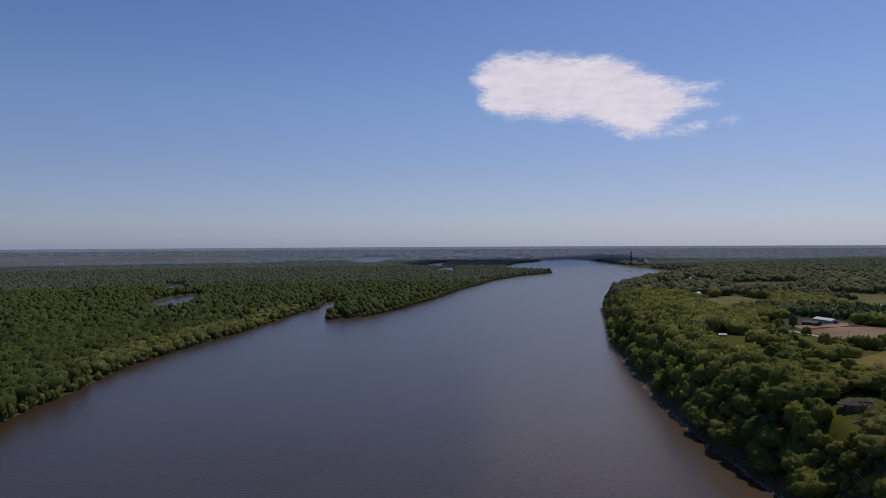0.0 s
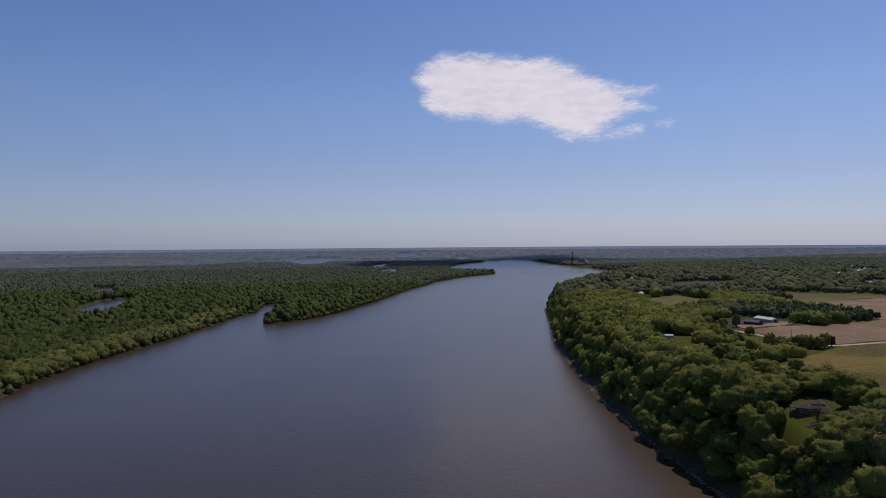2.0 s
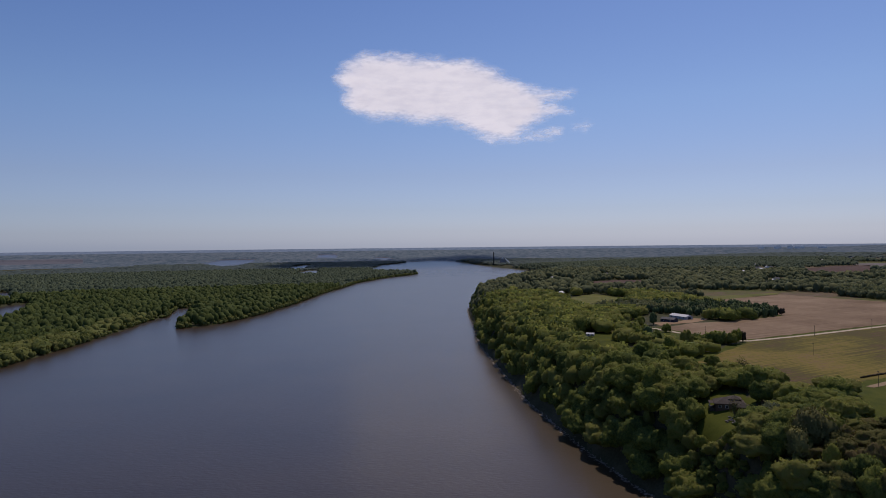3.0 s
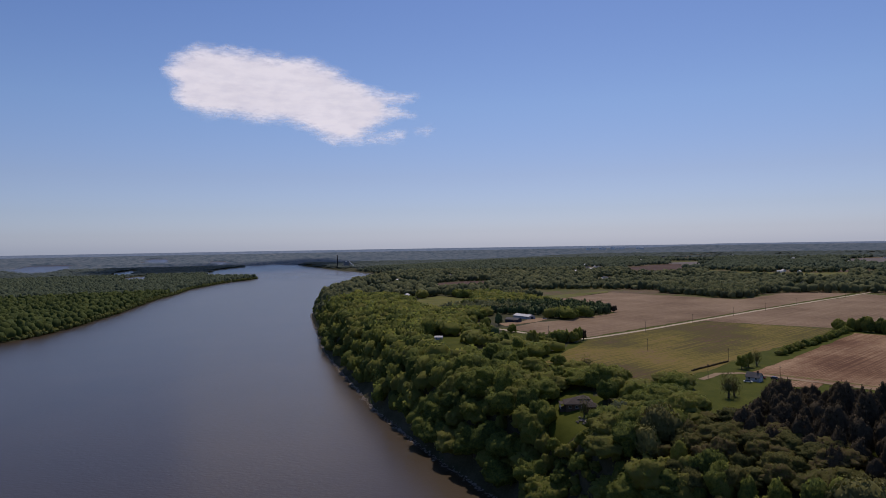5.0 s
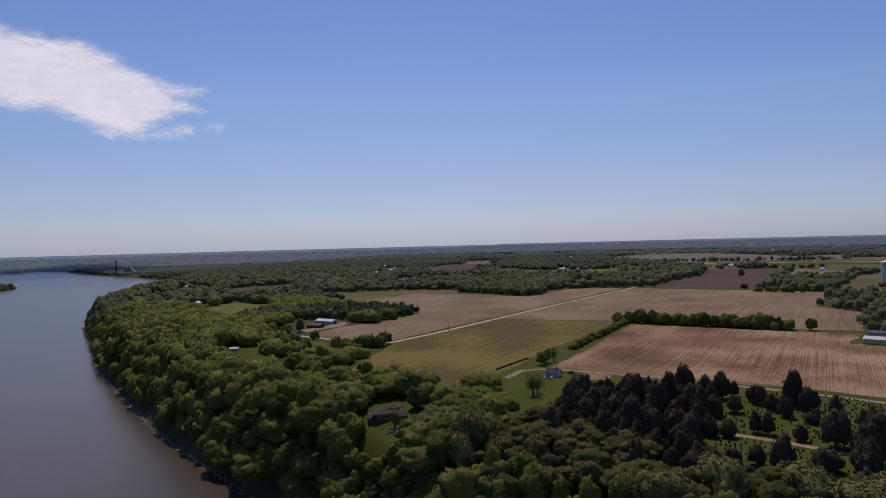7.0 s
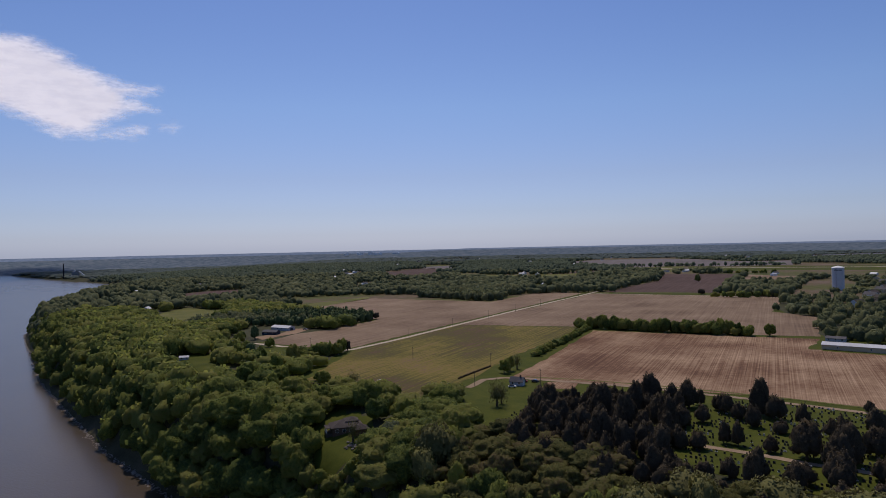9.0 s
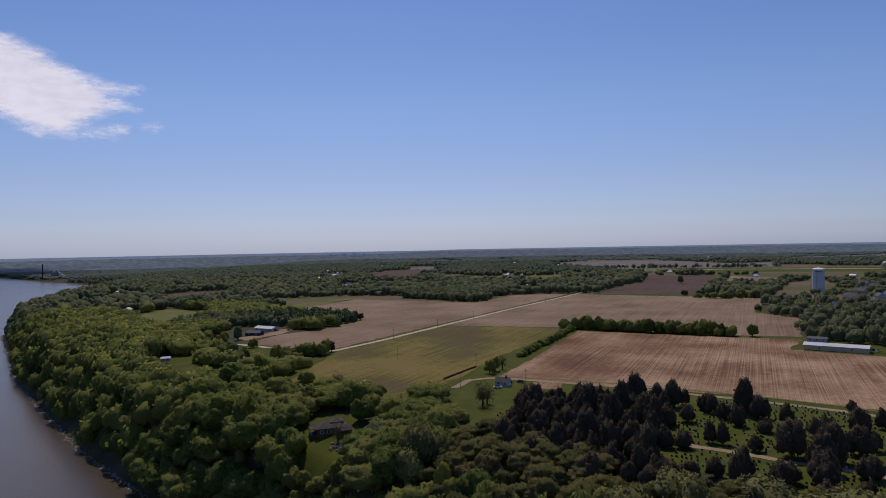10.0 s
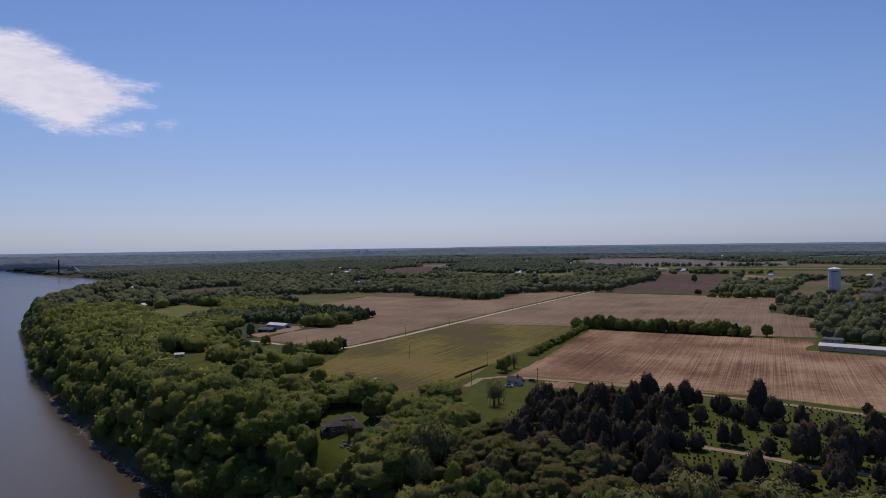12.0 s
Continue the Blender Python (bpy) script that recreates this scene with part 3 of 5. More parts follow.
OPEN = [np.array(o, float) for o in FIELDS.values()]
LAWNS = {
    "house_lawn": [(176, 312), (180, 335), (192, 352), (214, 350), (218, 328), (200, 309), (186, 300)],
    "glade": [(197, 468), (224, 466), (243, 526), (260, 566), (236, 574), (206, 528)],
    "drive_lawn": [(297, 567), (314, 545), (303, 484), (262, 455), (254, 482), (266, 525)],
    "side_lawn": [(238, 434), (250, 402), (230, 375), (206, 394), (216, 424)],
    "church_lawn": [(284, 335), (344, 367), (369, 369), (323, 330), (322, 289), (288, 270), (258, 266), (232, 260), (229, 273)],
    "cemetery": [(325, 310), (364, 215), (374, 150), (376, 95), (262, 90), (240, 140), (215, 200), (258, 245)],
}
OPEN += [np.array(o, float) for o in LAWNS.values()]
HOUSE_SLOPE = np.array([(146, 273), (163, 260), (217, 327), (193, 344)], float)
OPEN.append(HOUSE_SLOPE)
OPEN.append(np.array([(262, 520), (285, 500), (330, 600), (360, 612), (398, 622), (384, 640), (390, 700), (350, 700), (300, 645), (270, 590)], float))
COPSE = [(318, 755), (335, 715), (352, 700), (384, 682), (396, 645), (433, 630), (470, 640), (497, 690), (490, 740), (455, 775), (395, 795), (345, 790)]
OPEN.append(np.array(COPSE, float))
OPEN.append(np.array([(1640, 380), (1880, 440), (1817, 627), (1697, 787), (1610, 800), (1585, 690), (1500, 547)], float))
YARD = np.array([(310, 587), (360, 600), (330, 497), (290, 500)], float)
OPEN.append(YARD)


TOWN = [(1001, 311, 20), (1040, 318, 110), (1108, 323, 20), (1160, 330, 110), (1018, 282, 60), (960, 290, 20), (1250, 335, 110), (1444, 500, 30), (1387, 392, 80), (873, 294, 110), (1300, 360, 20), (930, 262, 20), (1090, 285, 110)]


def scatter(r0, r1, step, seed):
    g = np.random.default_rng(seed)
    n = int(2.3 * r1 / step)
    i, j = np.meshgrid(np.arange(n), np.arange(n))
    q = np.column_stack(((i.ravel() + 0.5 * (j.ravel() % 2)) * step - r1, j.ravel() * step * 0.9 - r1)) + CENTRE
    q += g.uniform(-0.42, 0.42, q.shape) * step
    v = q - CENTRE
    D, az = np.hypot(v[:, 0], v[:, 1]), np.degrees(np.arctan2(v[:, 0], v[:, 1]))
    q = q[(D >= r0) & (D < r1) & (az > -44) & (az < 88)]
    keep = ~inside(RIVER, q) & (edge_distance(RIVER, q) > 0.25 * min(step, 16) + 2)
    for o in OPEN:
        keep &= ~inside(o, q)
    for o in POOLS:
        keep &= ~inside(o, q) & (edge_distance(o, q) > 8)
    q = q[keep]
    return q[~inside(NEAR_OPEN, q)]


FARMS = [(-2373, 4210, 80), (515, 1406, 60), (530, 1365, 90), (371, 989, 40), (1185, 1630, 120), (1299, 1747, 60), (1366, 1160, 120), (1385, 1125, 60), (2600, 1700, 120), (1522, 609, 110), (1018, 834, 60), (1765, 1094, 110),
         (1300, 1765, 20), (1383, 1930, 70), (1236, 1718, 110), (1421, 1195, 30), (1671, 871, 100), (1625, 902, 160), (1640, 860, 100), (1603, 444, 20), (1591, 629, 110), (2752, 2562, 60), (2100, 1500, 40), (905, 1210, 70), (860, 1160, 20),
         (1060, 1530, 80), (700, 1540, 40), (2350, 1900, 100), (1900, 2250, 30), (2250, 2500, 80), (3000, 1900, 60), (3300, 1450, 110), (3050, 1250, 20), (2700, 640, 100), (2500, 560, 40)]


def is_west(q):
    return edge_distance(WEST_LINE, q, False) < edge_distance(EAST_LINE, q, False)


TOWN_AREA = np.array([(793, 357), (759, 301), (609, 255), (626, 150), (1500, 250), (1600, 480), (1341, 489)], float)


def thin(q, seed):
    """Fields and clearings among the woods of the plateau, past the near fields."""
    clear = ripple_noise(q, 95.0, seed) + 0.7 * ripple_noise(q, 260.0, seed + 2)
    far_plain = q[:, 0] > 480
    az = np.degrees(np.arctan2(*(q - CENTRE).T))
    for x, y, _ in FARMS:
        away = math.hypot(x - CENTRE[0], y - CENTRE[1])
        ux, uy = (x - CENTRE[0]) / away, (y - CENTRE[1]) / away
        along_, across = (q[:, 0] - x) * ux + (q[:, 1] - y) * uy, (q[:, 0] - x) * uy - (q[:, 1] - y) * ux
        clear = np.where((along_ > -0.09 * away) & (along_ < 22) & (np.abs(across) < 17), 9.0, clear)
    far_plain = far_plain | (clear > 8)
    return q[~(far_plain & (clear > np.interp(az, (22, 36, 50), (1.1, 0.7, 0.35)))) & ~inside(TOWN_AREA, q)]


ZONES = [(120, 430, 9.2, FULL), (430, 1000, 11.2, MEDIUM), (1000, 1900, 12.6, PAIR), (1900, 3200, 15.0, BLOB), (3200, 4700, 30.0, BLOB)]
DOMES = (0.95, 0.95, 0.9, 0.85, 0.6)
FAR_WEST = np.array([(-3100, 2200), (-2850, 3450), (-1350, 3900), (-1000, 4400), (-1500, 5900), (-3000, 6300), (-6000, 6000), (-6000, 3500)], float)
NEAR_TREES = []
for k, (r0, r1, step, protos) in enumerate(ZONES):
    q = scatter(r0, r1, step, 50 + k)
    q = q[~inside(FAR_WEST, q)]
    west = is_west(q)
    for side, mat, label in ((True, M_LEAF_LOW, "dense green floodplain forest beside the river"), (False, M_LEAF, "fresh spring-green deciduous woods on the plateau")):
        s = q[west == side]
        if not side:
            s = thin(s, 1.0)
        g = np.random.default_rng(90 + k)
        size = max(step, 9.5) * (g.uniform(0.68, 1.12 if k == 0 else 1.0, len(s)) if k < 2 else g.uniform(0.36, 0.66, len(s)))
        tall = np.where(side, 17.0, 15.0) * (g.uniform(0.78, 1.12, len(s)) if k < 2 else g.uniform(0.62, 1.25, len(s))) / 1.35 * (0.5 if k == 4 else 0.85 if k > 1 else 1.0)
        if not side and k < 2:
            open_yard = (edge_distance(EAST_LINE, s, False) > 46) & (s[:, 1] > 285) & (s[:, 1] < 560) & (s[:, 0] < 320)
            keep = ~open_yard | (g.uniform(0, 1, len(s)) < 0.55)
            s, size, tall = s[keep], size[keep], tall[keep]
            tall *= np.where((edge_distance(EAST_LINE, s, False) > 42) & (np.hypot(*(s - CENTRE).T) < 560), 0.70, np.where(edge_distance(EAST_LINE, s, False) > 60, 0.8, 1.0))
        if side:
            willow = (edge_distance(WEST_LINE, s, False) < 42) & (s[:, 1] > 600) & (s[:, 1] < 1255) & (s[:, 0] < -215)
            forest("bank_wood", M_LEAF_PALE, s[willow], size[willow], tall[willow] * 0.72, protos, "lighter olive-green willows along the floodplain bank", 70 + k, DOMES[k])
            s, size, tall = s[~willow], size[~willow], tall[~willow]
        if not side and k > 0:
            tall *= np.where(s[:, 0] > 480, 0.95, 1.0)
            size *= np.where((s[:, 0] > 480) & (k == 1), 0.62, 1.0)
        if k == 1 and not side:
            town_side = s[:, 0] > 480
            forest("woods", M_LEAF_WOOD, s[town_side], size[town_side], tall[town_side], protos, "green woods beside the far fields", 60, DOMES[k])
            s, size, tall = s[~town_side], size[~town_side], tall[~town_side]
        if k == 0 and not side:
            order = np.argsort(np.hypot(*(s - CENTRE).T))
            NEAR_TREES = [(s[i], size[i], tall[i]) for i in order[:290]]
            s, size, tall = s[order[290:]], size[order[290:]], tall[order[290:]]
        # crowns past 1.9 km take the haze-coloured leaves
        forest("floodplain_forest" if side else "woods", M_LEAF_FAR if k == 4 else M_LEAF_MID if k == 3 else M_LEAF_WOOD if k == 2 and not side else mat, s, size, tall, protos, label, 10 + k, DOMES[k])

def along(a, b, step, jitter, seed):
    g = np.random.default_rng(seed)
    a, b = np.array(a, float), np.array(b, float)
    n = int(np.hypot(*(b - a)) / step)
    return a + (b - a) * (np.arange(n) / n)[:, None] + g.uniform(-jitter, jitter, (n, 2))


def fill(poly, step, seed):
    g = np.random.default_rng(seed)
    poly = np.array(poly, float)
    lo, hi = poly.min(0), poly.max(0)
    xs, ys = np.meshgrid(np.arange(lo[0], hi[0], step), np.arange(lo[1], hi[1], step))
    q = np.column_stack((xs.ravel(), ys.ravel())) + g.uniform(-0.4, 0.4, (xs.size, 2)) * step
    return q[inside(poly, q)]


# trees down the face of the bluff
def slope_trees():
    g = np.random.default_rng(17)
    q = []
    for a, b in zip(EAST_LINE[:-1], EAST_LINE[1:]):
        if 60 < (a[1] + b[1]) / 2 < 1450:
            L = np.hypot(*(b - a))
            n = int(L / (2.1 if a[1] < 600 else 3.0))
            inland = np.array((b - a)[::-1] * (-1, 1)) / L
            q.append(a + (b - a) * g.uniform(0, 1, (n, 1)) + inland * g.uniform(5, 27, (n, 1)))
    q = np.concatenate(q)
    q = q[~inside(RIVER, q) & ~inside(HOUSE_SLOPE, q)]
    return q


q = slope_trees()
g = np.random.default_rng(18)
near = np.hypot(*(q - CENTRE).T) < 520
for pick, protos, seed in ((near, FULL, 28), (~near, MEDIUM, 29)):
    n = int(pick.sum())
    forest("bluff_trees", M_LEAF, q[pick], g.uniform(3.2, 5.6, n), g.uniform(8, 13.5, n) / 1.35, protos, "green trees clinging to the steep river bluff", seed)

q = fill([(146, 273), (163, 260), (200, 306), (184, 300), (172, 312)], 3.2, 19)
q = q[~inside(RIVER, q) & ~inside(np.array(LAWNS["house_lawn"], float), q)]
forest("undergrowth", M_LEAF, q, g.uniform(1.6, 2.8, len(q)), g.uniform(2.2, 4.5, len(q)) / 1.35, MEDIUM, "low green scrub under the house lawn", 30)

# hedgerow and copses
g = np.random.default_rng(5)
q = np.concatenate((along((541, 433), (575, 292), 4.2, 2, 1), along((545, 433), (579, 292), 5, 2, 2)))
lift_ = ripple_noise(q, 9.0, 3.0)
forest("hedgerow_trees", M_LEAF, q, g.uniform(3.2, 5.6, len(q)), np.clip(7.4 + 1.8 * lift_ + g.uniform(-2.2, 2.2, len(q)), 4, 11.5), FULL, "row of green trees between two fields", 31)
q = fill(COPSE, 8, 3)
front = edge_distance(np.array(COPSE[2:8], float), q, False) < 22
pines = front | (q[:, 0] + q[:, 1] * 0.25 + 14 * ripple_noise(q, 20.0) > 590)
n = int(pines.sum())
forest("conifer_copse", M_LEAF_PINE, q[pines], g.uniform(2.8, 4.2, n), g.uniform(6, 8.5, n), MEDIUM, "dark conifer copse beside a tan field", 32)
n = int((~pines).sum())
forest("leafy_copse", M_LEAF_WOOD, q[~pines], g.uniform(3.4, 5.4, n), g.uniform(5.5, 8.5, n), MEDIUM, "light green trees behind the conifer copse", 35, 0.85)
q = fill([(709, 839), (785, 897), (897, 834), (863, 759), (724, 697)], 12, 4)
forest("field_copse", M_LEAF_WOOD, q, g.uniform(6, 9, len(q)), g.uniform(7, 11, len(q)), MEDIUM, "green copse at the edge of a field", 33)
q = fill(TOWN_AREA, 17, 5)
q = q[(ripple_noise(q, 60.0, 4.0) < np.where(q[:, 0] < 900, 0.8, 0.3)) & (np.min(np.hypot(*(q[:, None] - np.array(TOWN, float)[None, :, :2]).transpose(2, 0, 1)), 1) > 20)]
q = q[~inside(np.array([(1020, 580), (950, 372), (1090, 372), (1320, 395), (1712, 620), (1533, 749)], float), q)]
forest("town_trees", M_LEAF_WOOD, q, g.uniform(3.8, 6.8, len(q)), g.uniform(6.0, 10.0, len(q)) * np.where(q[:, 0] > 950, 0.75, 1.0), MEDIUM, "green trees round the houses of a small town", 34, 0.85)


# ---- single trees ----
def part(name, bm, mat, parent, label=""):
    """Links a bmesh as one mesh object under a thing or a part."""
    me = bpy.data.meshes.new(name)
    bm.to_mesh(me)
    bm.free()
    me.materials.append(mat)
    ob = new(name, me)
    ob.parent = parent
    return tagged(ob, label)


def tube(bm, a, b, r0, r1, sides=6):
    """A tapered limb from a to b."""
    a, b = Vector(a), Vector(b)
    q = (b - a).to_track_quat("Z", "Y")
    rings = []
    for at, r in ((a, r0), (b, r1)):
        rings.append([bm.verts.new(at + q @ Vector((r * math.cos(6.2832 * i / sides), r * math.sin(6.2832 * i / sides), 0))) for i in range(sides)])
    for i in range(sides):
        bm.faces.new((rings[0][i], rings[0][(i + 1) % sides], rings[1][(i + 1) % sides], rings[1][i]))
    bm.faces.new(rings[1])


def trunk_bm(tall, rng_, thick=0.045, limbs=4):
    bm = bmesh.new()
    top = Vector((rng_.uniform(-0.05, 0.05) * tall, rng_.uniform(-0.05, 0.05) * tall, tall * 0.62))
    tube(bm, (0, 0, -1.0), top * 0.5, thick * tall, thick * 0.7 * tall, 7)
    tube(bm, top * 0.5, top, thick * 0.7 * tall, thick * 0.3 * tall, 7)
    for i in range(limbs):
        ang = 6.283 * i / limbs + rng_.uniform(0, 1)
        s = top * rng_.uniform(0.45, 0.85)
        e = s + Vector((math.cos(ang) * 0.26 * tall, math.sin(ang) * 0.26 * tall, 0.22 * tall))
        tube(bm, s, e, thick * 0.4 * tall, thick * 0.12 * tall, 5)
    return bm


def tree(name, proto, width, tall, leaf_mat, label, rng_, category="tree", lift=0.12):
    """A tree of unit placing: trunk with limbs and a crown."""
    base = tagged(new(name), label, category)
    part("trunk", trunk_bm(tall, rng_), M_BARK, base)
    pv, pf, pn = proto
    scale = np.array((width, width, tall * (1 - lift) / 1.35))
    n3 = pn / scale
    crown = mesh_object("crown", pv * scale + (0, 0, tall * lift), pf, leaf_mat, True, n3 / np.linalg.norm(n3, axis=1, keepdims=True))
    crown.parent = base
    return base


rt = random.Random(11)
DECIDUOUS = [tree("deciduous_tree", FINE[i], 1.0 * 7.5, 14.0, M_LEAF, "spring-green deciduous tree on the wooded bluff", rt) for i in range(7)]
SPARSE = [crown_proto(np.random.default_rng(60 + i), 2, 14, 620, 0.034, core=0.34) for i in range(3)]
BUDDING = tree("budding_tree", crown_proto(np.random.default_rng(63), 2, 24, 620, 0.046, swell=0.5, core=0.85), 6.5, 14.0, M_TWIGS, "grey-brown budding tree with thin young leaves", rt)
BUDDING.matrix_basis = Matrix.Translation((186, 262, float(height([(186, 262)])[0])))
BUDDING["group"] = "budding trees of the bluff wood"
OLIVE = [tree("deciduous_tree", FINE[i], 7.5, 14.0, M_LEAF_OLIVE, "olive-leaved young deciduous tree at the edge of the bluff wood", rt) for i in (1, 3, 5)]
olive_used = 0
for i, (q, size, tall) in enumerate(NEAR_TREES):
    z = float(height(q[None])[0])
    k = size / 7.5
    m = Matrix.Translation((q[0], q[1], z - 0.2)) @ Matrix.Rotation(rt.uniform(0, 6.28), 4, "Z") @ Matrix.Diagonal((k, k, tall * 1.35 / 14.0, 1))
    if i > 20 and q[1] < 275 and rt.random() < 0.10:
        k *= 1.15
        m = Matrix.Translation((q[0], q[1], z - 0.2)) @ Matrix.Rotation(rt.uniform(0, 6.28), 4, "Z") @ Matrix.Diagonal((k, k, tall * 1.5 / 14.0, 1))
        copy_thing(BUDDING, m)["group"] = "budding trees of the bluff wood"
        continue
    if i >= 7 and q[0] > 182 and q[1] < 268:
        m = m @ Matrix.Diagonal((0.86, 0.86, 0.84, 1))
        if olive_used < 3:
            OLIVE[olive_used].matrix_basis = m
            OLIVE[olive_used]["group"] = "olive trees of the bluff wood"
        else:
            copy_thing(OLIVE[olive_used % 3], m)["group"] = "olive trees of the bluff wood"
        olive_used += 1
        continue
    if i < 7:
        DECIDUOUS[i].matrix_basis = m
        DECIDUOUS[i]["group"] = "trees of the bluff wood"
    else:
        copy_thing(DECIDUOUS[i % 7], m)["group"] = "trees of the bluff wood"

# evergreens of the cemetery: place, height, width
rng = np.random.default_rng(21)
CEDAR = [crown_proto(rng, 2, 26, 460, 0.056, 0.54, egg, 1.0, 1.0, 0.12) for egg in (0.40, 0.30, 0.50, 0.36, 0.26)]
EVERGREENS = [(321, 227, 15.1, 11.5), (322, 211, 10.4, 9.7), (315, 202, 9.0, 8.4), (300, 211, 9.4, 8.2), (307, 193, 11.0, 8.0), (328, 198, 13.8, 8.6), (325, 191, 12.8, 10.7), (304, 181, 8.3, 8.6), (320, 178, 13.4, 8.0),
              (276, 192, 10.3, 6.6), (277, 187, 7.7, 4.9), (264, 196, 8.6, 8.0), (260, 202, 12.5, 8.8), (276, 175, 8.9, 7.4), (237, 165, 15.5, 10.4), (276, 163, 11.7, 10.5), (250, 156, 8.8, 9.5), (235, 154, 8.9, 7.0)]
EVERGREENS += [(309, 164, 11.2, 9.2), (300, 158, 13.7, 9.6), (280, 152, 11.9, 11.0), (256, 147, 14.4, 11.4), (238, 141, 11.9, 11.7), (362, 164, 7.4, 7.0), (327, 154, 11.9, 11.9), (293, 146, 9.3, 9.0), (268, 139, 8.8, 7.5), (249, 134, 9.4, 7.5),
               (238, 194, 6.3, 11.1), (226, 172, 7.1, 9.9), (235, 181, 5.3, 6.3), (329, 225, 9.3, 6.1), (312, 247, 15.5, 11.3), (317, 242, 14.3, 9.2), (324, 215, 8.4, 6.9), (221, 158, 7.3, 9.2)]
EVERGREENS += [(228, 185, 10, 8), (227, 177, 9, 8), (240, 175, 10, 8), (232, 194, 10, 9), (268, 151, 11, 9), (251, 145, 11, 9), (303, 144, 11, 9), (270, 137, 11, 9), (338, 148, 10, 8), (241, 156, 8, 7)]
GROVE = [(281, 281), (297, 271), (315, 254), (314, 233), (311, 218), (256, 205), (226, 183), (215, 194), (221, 221), (219, 243), (228, 255)]
for x, y in fill(GROVE, 7.6, 8):
    EVERGREENS.append((x, y, rt.uniform(9.0, 14.0), rt.uniform(7.5, 10)))
CEDARS = [tree("evergreen_tree", CEDAR[i], 1.0 * 4.2, 10.0, M_LEAF_DARK, "dense dark evergreen tree on the cemetery lawn", rt, lift=0.06) for i in range(5)]
for i, (x, y, tall, wide) in enumerate(EVERGREENS):
    k = wide / 2 / 4.2 * 0.88
    m = Matrix.Translation((x, y, float(height([(x, y)])[0]) - 0.2)) @ Matrix.Rotation(rt.uniform(0, 6.28), 4, "Z") @ Matrix.Diagonal((k, k, tall * 0.92 / 10.0, 1))
    if i < 5:
        CEDARS[i].matrix_basis = m
        CEDARS[i]["group"] = "evergreens of the cemetery"
    else:
        copy_thing(CEDARS[i % 5], m)["group"] = "evergreens of the cemetery"


def lone_tree(x, y, tall, wide, mat, label, proto=None):
    ob = tree("tree", proto or FINE[int(x) % 7], wide / 2, tall, mat, label, rt)
    ob.matrix_basis = Matrix.Translation((x, y, float(height([(x, y)])[0]) - 0.1)) @ Matrix.Rotation(rt.uniform(0, 6.28), 4, "Z")
    return ob


lone_tree(583, 284, 11, 9, M_LEAF, "single green tree at the end of a hedgerow")
lone_tree(1247, 647, 16, 12, M_LEAF_PALE, "lone pale tree in a dark tilled field")
lone_tree(963, 512, 9, 10, M_LEAF_DARK, "small dark tree beside a field track")
lone_tree(310, 484, 10, 8, M_LEAF, "green tree at the corner of the crop field")
lone_tree(317, 489, 12, 8, M_LEAF, "tall green tree beside the gravel road")
lone_tree(325, 493, 9, 5.5, M_LEAF_DARK, "dark slim tree beside the gravel road")
lone_tree(244, 379, 12, 9, M_TWIGS, "brown budding tree beside the crop field", SPARSE[0])
lone_tree(266, 296, 14, 10, M_TWIGS, "tall thin-leaved budding tree on the lawn", SPARSE[1])
lone_tree(272, 298, 11, 7, M_TWIGS, "thin budding tree on the lawn", SPARSE[2])
lone_tree(246, 359, 8.5, 8, M_BLOSSOM, "small tree in white blossom beside the field")
lone_tree(332, 347, 9, 7, M_LEAF, "green tree behind the small grey house")
lone_tree(340, 349, 10, 6, M_LEAF, "green tree behind the small grey house")
lone_tree(348, 350, 11, 6, M_TWIGS, "thin budding tree beside the stubble field", SPARSE[1])
lone_tree(482, 652, 8, 7, M_LEAF_DARK, "dark conifer at the end of a copse")
lone_tree(470, 650, 7, 6, M_LEAF_DARK, "dark conifer at the end of a copse")
# trees about the yards between the bluff wood and the fields: place, height, width
GARDEN = [(261, 506, 12, 8), (270, 478, 13, 10), (280, 483, 9, 8), (286, 479, 8, 8), (311, 487, 8, 7), (234, 441, 13, 9), (231, 429, 11, 8), (215, 415, 12, 9), (242, 403, 8, 7), (216, 382, 11, 9), (244, 492, 11, 10), (221, 450, 12, 10),
          (252, 523, 10, 8), (300, 560, 9, 7), (250, 462, 10, 9), (213, 440, 12, 9), (258, 446, 9, 8), (246, 415, 7, 6), (224, 398, 9, 8), (207, 372, 11, 9)]
GARDEN += [(215, 367, 12, 10), (231, 354, 12, 10), (222, 343, 10, 9), (215, 322, 12, 10), (226, 330, 10, 9), (207, 302, 9, 8), (180, 329, 8, 7), (186, 349, 9, 8), (296, 602, 11, 9), (288, 612, 10, 9), (276, 600, 11, 9), (304, 640, 10, 9), (318, 655, 9, 8),
           (330, 668, 9, 9), (292, 632, 10, 9), (278, 560, 9, 8), (306, 617, 8, 7), (266, 552, 9, 7), (340, 690, 9, 8), (312, 676, 9, 8)]
GARDEN += [(177, 313, 7, 8), (177, 304, 8, 8), (181, 296, 8, 8), (184, 290, 9, 9), (177, 322, 8, 8), (187, 282, 9, 9), (191, 292, 7, 7), (172, 312, 9, 8), (172, 300, 9, 9), (176, 292, 9, 9)]
for i, (x, y, tall, wide) in enumerate(GARDEN):
    k = wide / 15.0
    m = Matrix.Translation((x, y, float(height([(x, y)])[0]) - 0.2)) @ Matrix.Rotation(rt.uniform(0, 6.28), 4, "Z") @ Matrix.Diagonal((k, k, tall / 14.0, 1))
    copy_thing(DECIDUOUS[i % 7], m)["group"] = "trees about the yards"
